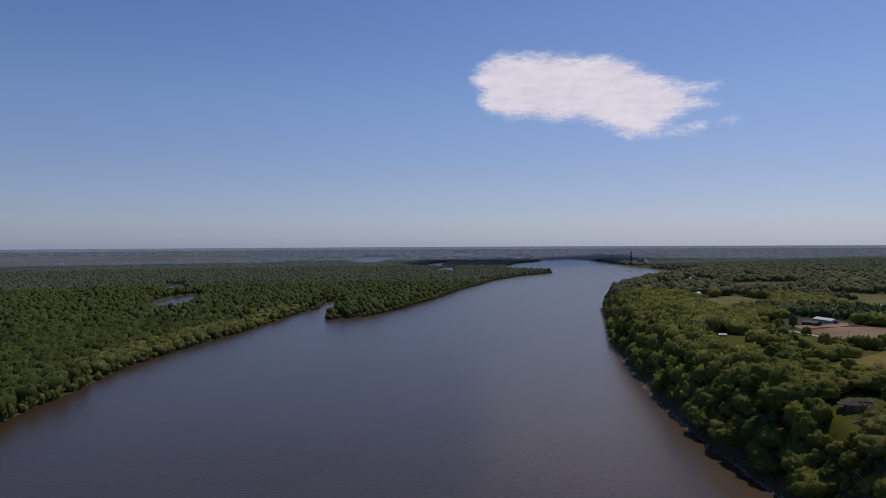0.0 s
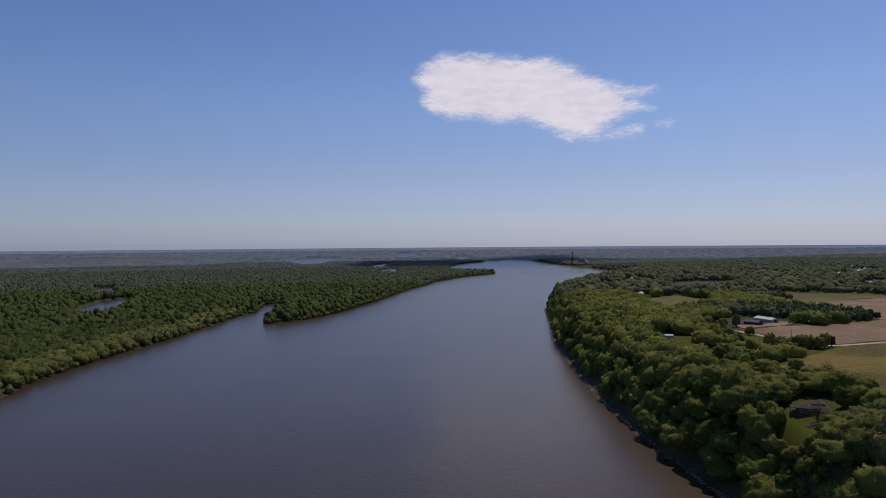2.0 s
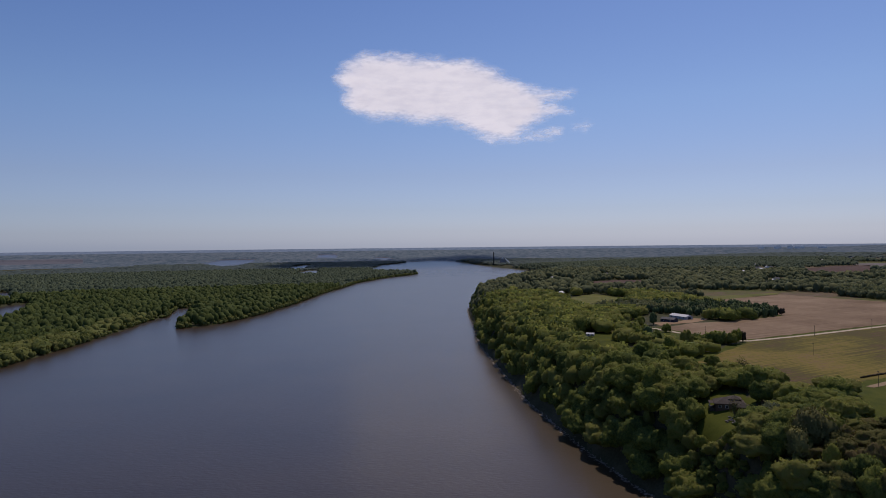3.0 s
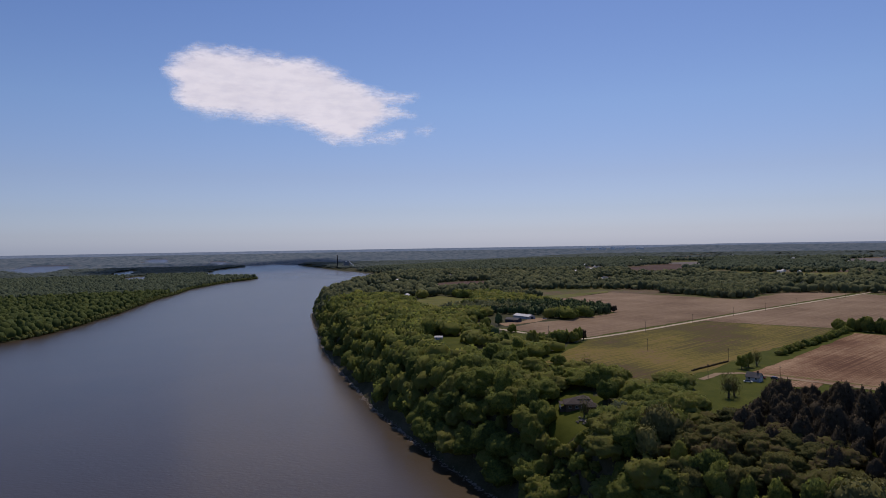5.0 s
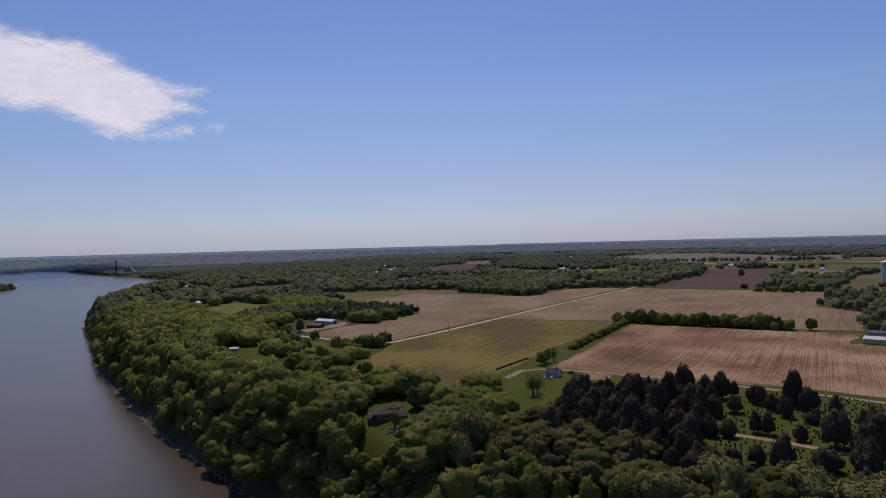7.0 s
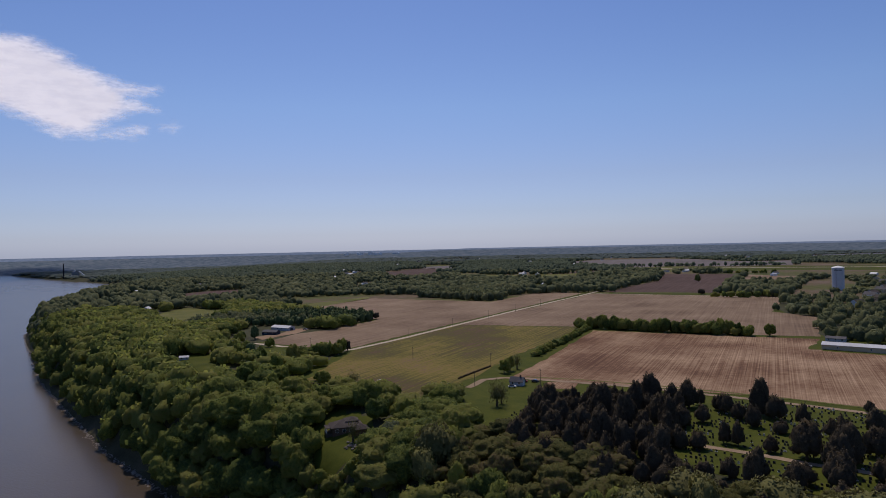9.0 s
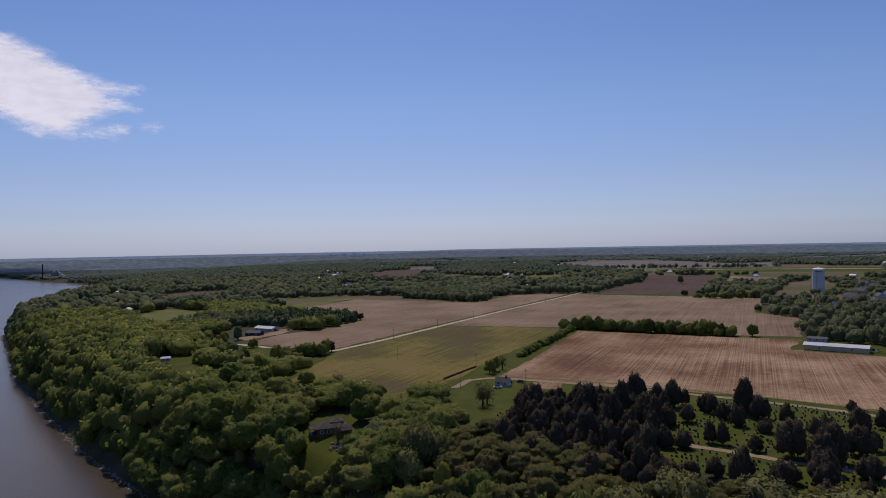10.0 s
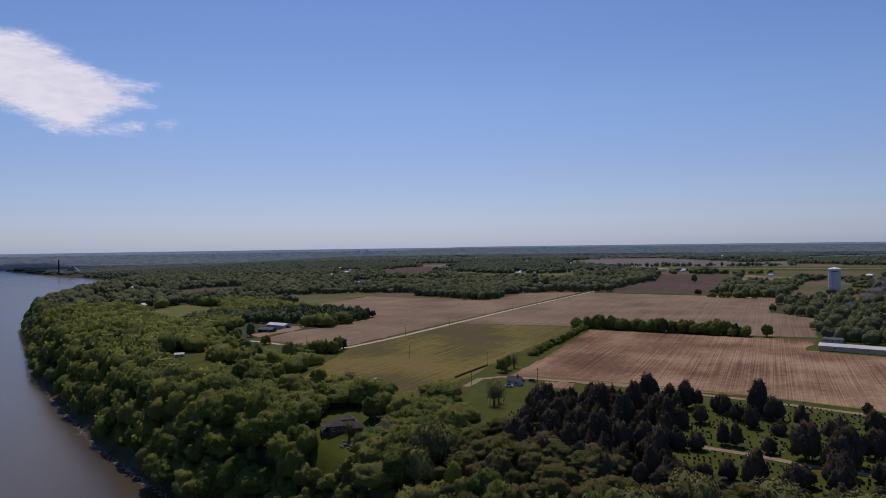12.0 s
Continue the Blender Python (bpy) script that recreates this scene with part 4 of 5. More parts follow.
lone_tree(316, 612, 13, 7, M_LEAF_PINE, "tall dark green tree beside the dirt yard")
lone_tree(262, 521, 12, 8, M_LEAF_PINE, "dark green tree beside the gravel drive")
lone_tree(196, 316, 11, 6, M_TWIGS, "thin budding tree in front of the brown-roofed house", SPARSE[2])
lone_tree(199, 293, 12, 12, M_LEAF_WOOD, "broad pale-leaved tree beside the brown-roofed house")
g = np.random.default_rng(77)
q = np.concatenate((along((392, 369), (432, 385), 2.6, 1.4, 7), along((440, 386), (478, 400), 3.2, 1.4, 8), along((482, 401), (540, 424), 3.4, 1.5, 9)))
forest("bush_row", M_LEAF, q, g.uniform(2.0, 3.6, len(q)), g.uniform(2.5, 4.5, len(q)), FULL, "row of green bushes along a field edge", 41)
q = np.concatenate((along((302, 356), (344, 368), 1.1, 0.2, 10), along((234, 431), (240, 403), 1.1, 0.2, 11)))
forest("low_hedge", M_LEAF_DARK, q, g.uniform(0.6, 0.9, len(q)), g.uniform(0.7, 1.0, len(q)), MEDIUM, "low dark clipped hedge beside the crop field", 42)
q = np.concatenate((along((935, 477), (946, 421), 8, 3, 12), along((967, 423), (980, 400), 7, 3, 13), along((1590, 734), (1628, 630), 10, 5, 14), along((290, 500), (312, 484), 4, 2, 15)))
forest("field_tree_row", M_LEAF, q, g.uniform(4.5, 7, len(q)), g.uniform(5.5, 8.5, len(q)), MEDIUM, "row of green trees along a far field track", 43)
q = along((-262, 1070), (-238, 1250), 3.0, 5, 16)
forest("willow_fringe", M_LEAF_PALE, q + (-14, 0), g.uniform(2, 3.5, len(q)), g.uniform(2, 3.5, len(q)), MEDIUM, "pale green willow scrub on the floodplain bank", 44)
west_edge = np.concatenate([along(a, b, 3.0, 3.2, 20 + i) for i, (a, b) in enumerate(zip(WEST_BANK[2:26], WEST_BANK[3:27]))])
west_edge = west_edge[~inside(RIVER, west_edge)]
forest("bank_willows", M_LEAF_PALE, west_edge, g.uniform(2.6, 5.0, len(west_edge)), g.uniform(3.0, 8.0, len(west_edge)), MEDIUM, "lighter green willows along the river bank", 45)

# ---- shore rocks ----
line = EAST_LINE[(EAST_LINE[:, 1] < 1320) & (EAST_LINE[:, 1] > 150)]
stones = []
g = np.random.default_rng(3)
for a, b in zip(line[:-1], line[1:]):
    L = np.hypot(*(b - a))
    n = int(L * 3)
    t = g.uniform(0, 1, n)
    out = np.array((b - a)[::-1] * (1, -1)) / L
    side = g.normal(1.2, 1.2, n)
    stones.append(np.column_stack((a + (b - a) * t[:, None] + out * -side[:, None] * np.sign(out[0] * 1.0 + 1e-9), side)))
stones = np.concatenate(stones)
wave = ripple_noise(stones[:, :2], 9.0)
stones = stones[(stones[:, 2] + 1.2 * wave > -1.0)]
zs = np.maximum(height(stones[:, :2]), -0.2)
size = g.uniform(0.25, 0.8, len(stones)) ** 1.3
V = (ICO_V[None] * g.uniform(0.7, 1.2, (len(stones), 12, 1)) * np.stack((size * 1.3, size, size * 0.7), -1)[:, None]) + np.column_stack((stones[:, :2], zs + 0.1))[:, None]
Fc = (ICO_F[None] + (np.arange(len(stones)) * 12)[:, None, None]).reshape(-1, 3)
shore = mesh_object("shore_rocks", V.reshape(-1, 3), Fc, M_ROCK)
tagged(shore, "pale broken rocks along the foot of the bluff", "rocks", kind="stuff")


# ---- roads and yards ----
def ribbon(name, line, width, mat, label, lift=0.2, category="road"):
    pts = []
    for a, b in zip(line[:-1], line[1:]):
        k = max(1, int(math.hypot(b[0] - a[0], b[1] - a[1]) / 6))
        pts += [(a[0] + (b[0] - a[0]) * i / k, a[1] + (b[1] - a[1]) * i / k) for i in range(k)]
    pts = np.array(pts + [line[-1]], float)
    d = np.gradient(pts, axis=0)
    d /= np.hypot(d[:, 0], d[:, 1])[:, None]
    nrm = np.column_stack((-d[:, 1], d[:, 0]))
    rr = np.random.default_rng(len(pts))
    V = []
    for s in (1, -1):
        q = pts + s * nrm * (width / 2 + rr.uniform(-0.25, 0.25, len(pts)))[:, None]
        V.append(np.column_stack((q, np.full(len(q), PLATEAU + lift))))
    n = len(pts)
    Fq = np.array([(i, n + i, n + i + 1, i + 1) for i in range(n - 1)])
    return tagged(mesh_object(name, np.concatenate(V), Fq, mat), label, category, kind="structure")


ribbon("road", [(262, 560), (291, 585), (303, 588), (306, 572), (308, 550), (312, 519), (320, 502), (332, 497), (367, 505), (401, 514), (489, 541), (655, 591), (905, 660), (1006, 691)], 5.0, M_GRAVEL, "pale straight gravel road between fields")
ribbon("north_road", [(288, 335), (309, 343), (321, 338), (327, 327), (336, 298), (346, 268), (352, 230), (355, 214), (358, 189), (360, 167), (359, 140), (355, 90)], 4.2, M_LANE, "pale gravel lane along the cemetery")
ribbon("field_margin", [(331, 330), (344, 300), (355, 262), (361, 234), (364, 217), (368, 192), (370, 169), (368, 140)], 2.0, M_MEADOW, "strip of dry grass beside the lane", 0.22)
ribbon("cemetery_road", [(244, 222), (252, 214), (262, 213), (268, 204), (268, 194), (270, 181), (271, 172), (271, 163), (272, 156), (274, 146), (274, 125)], 3.6, M_LANE, "pale curved lane through the cemetery")
ribbon("cemetery_drive", [(230, 259), (249, 267), (267, 273), (282, 274), (318, 276)], 4.0, M_LANE, "short pale lane at the edge of the evergreens")
patch("dirt_plot", [(311, 304), (321, 290), (336, 297), (327, 311)], M_ROWS, "small bare brown plot beside the lane", 0.2, 0.6, category="soil")
patch("farmyard", [(318, 603), (322, 626), (349, 628), (378, 650), (392, 640), (359, 616)], material("raw_dirt", [(0.20, 0.13, 0.08), (0.28, 0.20, 0.13)], 0.3, 0.95), "bare orange dirt yard beside the barns", 0.25, 2.0, category="soil")
patch("building_yard", [(530, 240), (600, 250), (612, 215), (560, 180), (545, 190)], M_GRASS, "green grass round the long building", 0.2, category="grass")


def drape(name, poly, mat, label, lift=0.3):
    """A lawn on sloping land, made of the land's own facets."""
    pick = inside(np.array(poly, float), GP[GF].mean(1)) & (GF.min(1) // NA < near_rings)
    return tagged(mesh_object(name, LAND + np.array((0, 0, lift)), GF[pick], mat, True), label, "lawn", kind="structure")


drape("house_lawn", LAWNS["house_lawn"], M_GRASS, "mown green lawn round the brown-roofed house")
drape("glade", LAWNS["glade"], M_GRASS, "small green glade in the bluff wood")
drape("drive_lawn", LAWNS["drive_lawn"], M_GRASS, "green lawn beside a gravel drive")
drape("side_lawn", LAWNS["side_lawn"], M_GRASS, "green lawn beside the crop field")


# ---- buildings ----
def block(bm, x0, x1, y0, y1, z0, z1):
    r = bmesh.ops.create_cube(bm, size=1.0)["verts"]
    bmesh.ops.transform(bm, matrix=Matrix.Translation(((x0 + x1) / 2, (y0 + y1) / 2, (z0 + z1) / 2)) @ Matrix.Diagonal((x1 - x0, y1 - y0, z1 - z0, 1)), verts=r)


def block_bm(*b):
    bm = bmesh.new()
    block(bm, *b)
    return bm


def gable_roof(L, W, z, rise, over=0.4, thick=0.18):
    """Ridge along x."""
    bm = bmesh.new()
    l, w = L / 2 + over, W / 2 + over
    drop = rise * over / (W / 2)
    outer = [(-w, z - drop), (0, z + rise), (w, z - drop)]
    ends = [[bm.verts.new((x, y, h)) for y, h in outer] + [bm.verts.new((x, y, h - thick)) for y, h in reversed(outer)] for x in (-l, l)]
    for i in range(6):
        bm.faces.new((ends[0][i], ends[0][(i + 1) % 6], ends[1][(i + 1) % 6], ends[1][i]))
    bm.faces.new(ends[0][::-1])
    bm.faces.new(ends[1])
    bmesh.ops.recalc_face_normals(bm, faces=bm.faces[:])
    return bm


def gable_walls(L, W, z, rise):
    bm = bmesh.new()
    prof = [(-W / 2, -0.6), (W / 2, -0.6), (W / 2, z), (0, z + rise - 0.2), (-W / 2, z)]
    ends = [[bm.verts.new((x, y, h)) for y, h in prof] for x in (-L / 2, L / 2)]
    for i in range(5):
        bm.faces.new((ends[0][i], ends[0][(i + 1) % 5], ends[1][(i + 1) % 5], ends[1][i]))
    bm.faces.new(ends[0])
    bm.faces.new(ends[1][::-1])
    bmesh.ops.recalc_face_normals(bm, faces=bm.faces[:])
    return bm


def building(name, label, x, y, heading, L, W, wall_h, rise, wall_mat, roof_mat, windows=3, chimney=False, wide_door=False, category="house", z=None, detail=True):
    """A gabled building with its ridge along its length; heading: degrees clockwise from +y of the ridge."""
    base = tagged(new(name), label, category)
    part("wall", gable_walls(L, W, wall_h, rise), wall_mat, base)
    part("roof", gable_roof(L, W, wall_h, rise), roof_mat, base)
    if detail:
        for side in (-1, 1):
            for i in range(windows):
                u = L * ((i + 0.5) / windows - 0.5)
                win = part("window", block_bm(u - 0.55, u + 0.55, side * W / 2 - 0.03, side * W / 2 + 0.03, wall_h * 0.35, wall_h * 0.35 + 1.3), M_WHITE, base)
                part("pane", block_bm(u - 0.45, u + 0.45, side * W / 2 - 0.05, side * W / 2 + 0.05, wall_h * 0.35 + 0.1, wall_h * 0.35 + 1.2), M_GLASS, win)
        dw, dh = (3.6, min(3.4, wall_h * 0.85)) if wide_door else (0.95, 2.05)
        for side in (-1, 1):
            part("door", block_bm(side * L / 2 - 0.04, side * L / 2 + 0.04, -dw / 2, dw / 2, -0.05, dh), M_WHITE if not wide_door else M_DARK, base)
    if chimney:
        part("chimney", block_bm(L * 0.2, L * 0.2 + 0.8, -0.4, 0.4, wall_h, wall_h + rise + 0.9), M_BROWN, base)
    zz = float(height([(x, y)])[0]) if z is None else z
    base.matrix_basis = Matrix.Translation((x, y, zz + 0.1)) @ Matrix.Rotation(radians(90 - heading), 4, "Z")
    return base


building("small_house", "pale grey-blue cottage with a grey gabled roof beside the lane", 310, 319, 161, 7.2, 5.0, 2.6, 2.1, M_SIDING, M_SLATE, 2, True)
building("garden_shed", "small pale shed beside the glade in the bluff wood", 230, 558, 120, 6, 3, 2.1, 0.9, M_SIDING, M_TIN, 2, category="shed")
building("metal_shed", "long farm shed with a pale metal roof", 368, 652, 168, 23, 9, 2.8, 1.7, M_SIDING, M_TIN, 4, wide_door=True, category="shed")
building("barn", "low dark barn with a dark roof beside the dirt yard", 343, 631, 150, 14, 8, 2.7, 1.6, M_DARK, M_SLATE, 2, wide_door=True, category="barn")
building("long_building", "long beige metal building with a pale roof beside the field", 543, 214.5, 173.5, 39, 10, 3.5, 1.5, M_BEIGE, M_TIN, 2, wide_door=True, category="warehouse")
building("low_building", "low grey building with a dark grey roof behind the long building", 583, 237, 173, 13, 8, 2.5, 1.2, M_SIDING, M_SLATE, 3, category="building")


def bungalow():
    """The low brown-roofed house in the bluff wood: two hipped wings, a raised middle, a white porch."""
    x, y = 202, 329
    base = tagged(new("bungalow"), "low brown house with hipped grey-brown roofs and a wooden porch", "house")

    def hip(bm, x0, x1, y0, y1, z, rise, over=0.7):
        x0, x1, y0, y1 = x0 - over, x1 + over, y0 - over, y1 + over
        lo = [bm.verts.new(c) for c in ((x0, y0, z), (x1, y0, z), (x1, y1, z), (x0, y1, z))]
        eave = [bm.verts.new((v.co.x, v.co.y, z - 0.22)) for v in lo]
        h = min(x1 - x0, y1 - y0) / 2
        if x1 - x0 > y1 - y0:
            r0, r1 = bm.verts.new((x0 + h, (y0 + y1) / 2, z + rise)), bm.verts.new((x1 - h, (y0 + y1) / 2, z + rise))
            bm.faces.new((lo[0], lo[1], r1, r0)), bm.faces.new((lo[1], lo[2], r1)), bm.faces.new((lo[2], lo[3], r0, r1)), bm.faces.new((lo[3], lo[0], r0))
        else:
            r0, r1 = bm.verts.new(((x0 + x1) / 2, y0 + h, z + rise)), bm.verts.new(((x0 + x1) / 2, y1 - h, z + rise))
            bm.faces.new((lo[0], lo[1], r0)), bm.faces.new((lo[1], lo[2], r1, r0)), bm.faces.new((lo[2], lo[3], r1)), bm.faces.new((lo[3], lo[0], r0, r1))
        for i in range(4):
            bm.faces.new((eave[i], eave[(i + 1) % 4], lo[(i + 1) % 4], lo[i]))
        bm.faces.new(eave[::-1])
        return bm

    part("wall", block_bm(-6.5, 6.5, -4.5, 4.5, -1.5, 2.8), M_BROWN, base)
    part("wall", block_bm(2.5, 8.0, -10.0, -4.5, -1.5, 2.8), M_BROWN, base)
    part("roof", hip(bmesh.new(), -6.5, 6.5, -4.5, 4.5, 2.8, 2.4), M_SHINGLE, base)
    part("roof", hip(bmesh.new(), 2.5, 8.0, -10.0, -4.5, 2.75, 1.9), M_SHINGLE, base)
    part("dormer", hip(bmesh.new(), 0.0, 5.0, -1.5, 3.5, 4.6, 1.4), M_SHINGLE, base)
    part("dormer_wall", block_bm(0.0, 5.0, -1.5, 3.5, 2.9, 4.5), M_BROWN, base)
    porch = part("porch", block_bm(-9.2, -6.6, -3.0, 3.0, -1.5, 0.1), M_WOOD, base, "weathered wooden porch with white posts")
    for yy in (-2.8, 0.0, 2.8):
        part("post", block_bm(-9.1, -8.9, yy - 0.1, yy + 0.1, 0.1, 2.4), M_WHITE, porch)
    part("porch_roof", block_bm(-9.4, -6.5, -3.2, 3.2, 2.4, 2.6), M_SHINGLE, base)
    for u in (-4.5, -1.5, 1.5):
        win = part("window", block_bm(u - 0.7, u + 0.7, -4.56, -4.48, 0.6, 2.0), M_WHITE, base)
        part("pane", block_bm(u - 0.6, u + 0.6, -4.6, -4.5, 0.7, 1.9), M_GLASS, win)
    base.matrix_basis = Matrix.Translation((x, y, 38.2)) @ Matrix.Rotation(radians(-28), 4, "Z")
    return base


bungalow()


# rubble and stone steps on the lawn below the house
def garden_stones():
    g = np.random.default_rng(9)
    n = 26
    c = np.column_stack((g.normal(194, 1.8, n), g.normal(313, 2.2, n)))
    z = height(c) + 0.6
    V = ICO_V[None] * g.uniform(0.7, 1.2, (n, 12, 1)) * np.stack((g.uniform(0.4, 1.3, n), g.uniform(0.4, 1.0, n), g.uniform(0.25, 0.5, n)), -1)[:, None] + np.column_stack((c, z))[:, None]
    ob = mesh_object("garden_rocks", V.reshape(-1, 3), (ICO_F[None] + (np.arange(n) * 12)[:, None, None]).reshape(-1, 3), M_ROCK)
    tagged(ob, "pale garden rocks on the sloping lawn", "rocks", kind="stuff")


garden_stones()


def water_tower():
    x, y, R, H = 1133, 383, 8.2, 33.0
    base = tagged(new("water_tower"), "tall pale cylindrical water tower above the town trees", "water tower")
    bm = bmesh.new()
    rings = []
    for r, z in ((R + 0.6, -0.5), (R + 0.6, 0.6), (R, 0.7), (R, H * 0.33), (R + 0.06, H * 0.33), (R + 0.06, H * 0.34), (R, H * 0.34), (R, H * 0.66), (R + 0.06, H * 0.66), (R + 0.06, H * 0.67), (R, H * 0.67), (R, H)):
        rings.append([bm.verts.new((r * math.cos(6.2832 * i / 40), r * math.sin(6.2832 * i / 40), z)) for i in range(40)])
    for a, b in zip(rings[:-1], rings[1:]):
        for i in range(40):
            bm.faces.new((a[i], a[(i + 1) % 40], b[(i + 1) % 40], b[i]))
    part("tank", bm, M_TANK, base)
    bm = bmesh.new()
    rings = []
    for r, z in ((R + 0.35, H - 0.1), (R + 0.35, H + 0.15), (R * 0.8, H + 1.3), (R * 0.4, H + 2.0), (0.6, H + 2.3), (0.6, H + 3.0), (0.05, H + 3.1)):
        rings.append([bm.verts.new((r * math.cos(6.2832 * i / 40), r * math.sin(6.2832 * i / 40), z)) for i in range(40)])
    for a, b in zip(rings[:-1], rings[1:]):
        for i in range(40):
            bm.faces.new((a[i], a[(i + 1) % 40], b[(i + 1) % 40], b[i]))
    part("roof", bm, M_WHITE, base, "white shallow domed roof")
    bm = bmesh.new()
    for s in (-0.3, 0.3):
        block(bm, -R - 0.5, -R - 0.4, s - 0.05, s + 0.05, 2, H + 1)
    for k in range(60):
        block(bm, -R - 0.48, -R - 0.42, -0.3, 0.3, 2.2 + k * 0.72, 2.27 + k * 0.72)
    part("ladder", bm, M_CONCRETE, base)
    bm = bmesh.new()
    facing = math.atan2(60 - y, 60 - x)
    for k in range(9):
        ang = facing + (k - 4) * 0.14
        c = Vector(((R + 0.03) * math.cos(ang), (R + 0.03) * math.sin(ang), H - 3.4))
        bmesh.ops.create_cube(bm, size=1.0, matrix=Matrix.Translation(c) @ Matrix.Rotation(ang, 4, "Z") @ Matrix.Diagonal((0.12, 0.8, 1.7, 1)))
    part("marking", bm, M_SLATE, base, "row of dark painted bars")
    base.location = (x, y, PLATEAU)


water_tower()


# ---- power station on the far shore ----
def power_station():
    at = warp([(1022, 3554)], [6.0])[0]
    base = tagged(new("power_station"), "distant grey power station with a conveyor beside the river", "power station")
    part("boiler_house", block_bm(0, 22, -13, 13, -4, 30), M_CONCRETE, base)
    part("turbine_hall", block_bm(-12, 0, -16, 16, -4, 14), M_CONCRETE, base)
    bm = bmesh.new()
    block(bm, 22, 30, -6, 6, -4, 19)
    part("lift_tower", bm, M_CONCRETE, base)
    bm = bmesh.new()
    tube(bm, (22, -14, 31), (52, -30, 0), 3.0, 3.0, 8)
    part("conveyor", bm, M_WHITE, base, "white sloping conveyor")
    part("ash_shed", block_bm(60, 150, -10, 10, -4, 7), M_CONCRETE, base)
    bm = bmesh.new()
    tube(bm, (11, 0, 30), (11, 0, 36), 4.5, 4.0, 10)
    part("dust_hood", bm, M_WHITE, base)
    base.location = at
    chimney = tagged(new("chimney_stack"), "tall dark brick chimney stack beside the river", "chimney")
    bm = bmesh.new()
    tube(bm, (0, 0, -4), (0, 0, 64), 3.6, 2.4, 16)
    part("shaft", bm, M_SOOT, chimney)
    bm = bmesh.new()
    tube(bm, (0, 0, 63), (0, 0, 66), 2.8, 2.8, 16)
    part("rim", bm, M_SOOT, chimney)
    chimney.location = at + np.array((-38, -10, 0))


power_station()


# ---- poles ----
def pole(tall=8.5):
    base = tagged(new("utility_pole"), "weathered wooden utility pole with a crossarm", "utility pole", "poles along the roads")
    bm = bmesh.new()
    tube(bm, (0, 0, -0.5), (0, 0, tall), 0.16, 0.11, 8)
    part("post", bm, M_WOOD, base)
    part("crossarm", block_bm(-1.1, 1.1, -0.07, 0.07, tall - 0.7, tall - 0.5), M_WOOD, base)
    for u in (-1.0, -0.35, 0.35, 1.0):
        bm = bmesh.new()
        tube(bm, (u, 0, tall - 0.5), (u, 0, tall - 0.28), 0.06, 0.04, 6)
        part("insulator", bm, M_STONE, base)
    return base


POLES = [(344, 368), (293, 335), (401, 509), (478, 533), (556, 557), (624, 576), (700, 598), (320, 311), (316, 528), (332, 428), (770, 617), (840, 636)]
first = pole()
for i, (x, y) in enumerate(POLES):
    m = Matrix.Translation((x, y, PLATEAU)) @ Matrix.Rotation(radians(70 + 3 * (i % 3)), 4, "Z")
    if i == 0:
        first.matrix_basis = m
    else:
        copy_thing(first, m)


# ---- vehicles ----
def car(x, y, heading, mat, label):
    base = tagged(new("car"), label, "car")
    bm = bmesh.new()
    block(bm, -2.2, 2.2, -0.9, 0.9, 0.35, 0.95)
    bmesh.ops.bevel(bm, geom=bm.edges[:], offset=0.12, segments=2, affect="EDGES")
    part("body", bm, mat, base)
    bm = bmesh.new()
    r = bmesh.ops.create_cube(bm, size=1.0)["verts"]
    for v in r:
        top = v.co.z > 0
        v.co = Vector((v.co.x * (2.0 if top else 2.9) - 0.2, v.co.y * (1.4 if top else 1.7), 1.5 if top else 0.95))
    part("cabin", bm, M_GLASS, base)
    for u in (-1.35, 1.35):
        for s in (-0.85, 0.85):
            bm = bmesh.new()
            bmesh.ops.create_cone(bm, cap_ends=True, segments=12, radius1=0.34, radius2=0.34, depth=0.22, matrix=Matrix.Translation((u, s, 0.34)) @ Matrix.Rotation(radians(90), 4, "X"))
            part("wheel", bm, M_RUBBER, base)
    base.matrix_basis = Matrix.Translation((x, y, PLATEAU + 0.22)) @ Matrix.Rotation(radians(90 - heading), 4, "Z")


car(303, 317, 140, M_WHITE, "white car parked beside the grey cottage")
car(322, 316, 170, M_DARK, "dark car parked on the lawn by the lane")
car(318, 321, 150, M_RED, "dark red car parked beside the grey cottage")
car(307, 526, 160, M_WHITE, "white car parked beside the farm drive")
car(308, 520, 165, M_DARK, "dark car parked beside the farm drive")
car(552, 192, 100, M_WHITE, "white car parked at the end of the long building")
car(556, 196, 100, M_DARK, "dark car parked at the end of the long building")
car(381, 634, 160, M_TIN, "silver car parked beside the metal shed")

# ---- gravestones ----
def gravestone(tall, wide):
    base = tagged(new("gravestone"), "small weathered upright gravestone on the cemetery lawn", "gravestone", "gravestones of the cemetery")
    bm = bmesh.new()
    prof = [(-wide / 2, 0.15), (wide / 2, 0.15), (wide / 2, tall * 0.75), (wide * 0.3, tall * 0.95), (0, tall), (-wide * 0.3, tall * 0.95), (-wide / 2, tall * 0.75)]
    ends = [[bm.verts.new((u, s, h)) for u, h in prof] for s in (-0.11, 0.11)]
    for i in range(7):
        bm.faces.new((ends[0][i], ends[0][(i + 1) % 7], ends[1][(i + 1) % 7], ends[1][i]))
    bm.faces.new(ends[0][::-1]), bm.faces.new(ends[1])
    bmesh.ops.recalc_face_normals(bm, faces=bm.faces[:])
    part("slab", bm, M_STONE, base)
    part("plinth", block_bm(-wide / 2 - 0.15, wide / 2 + 0.15, -0.25, 0.25, -0.1, 0.16), M_STONE, base)
    return base


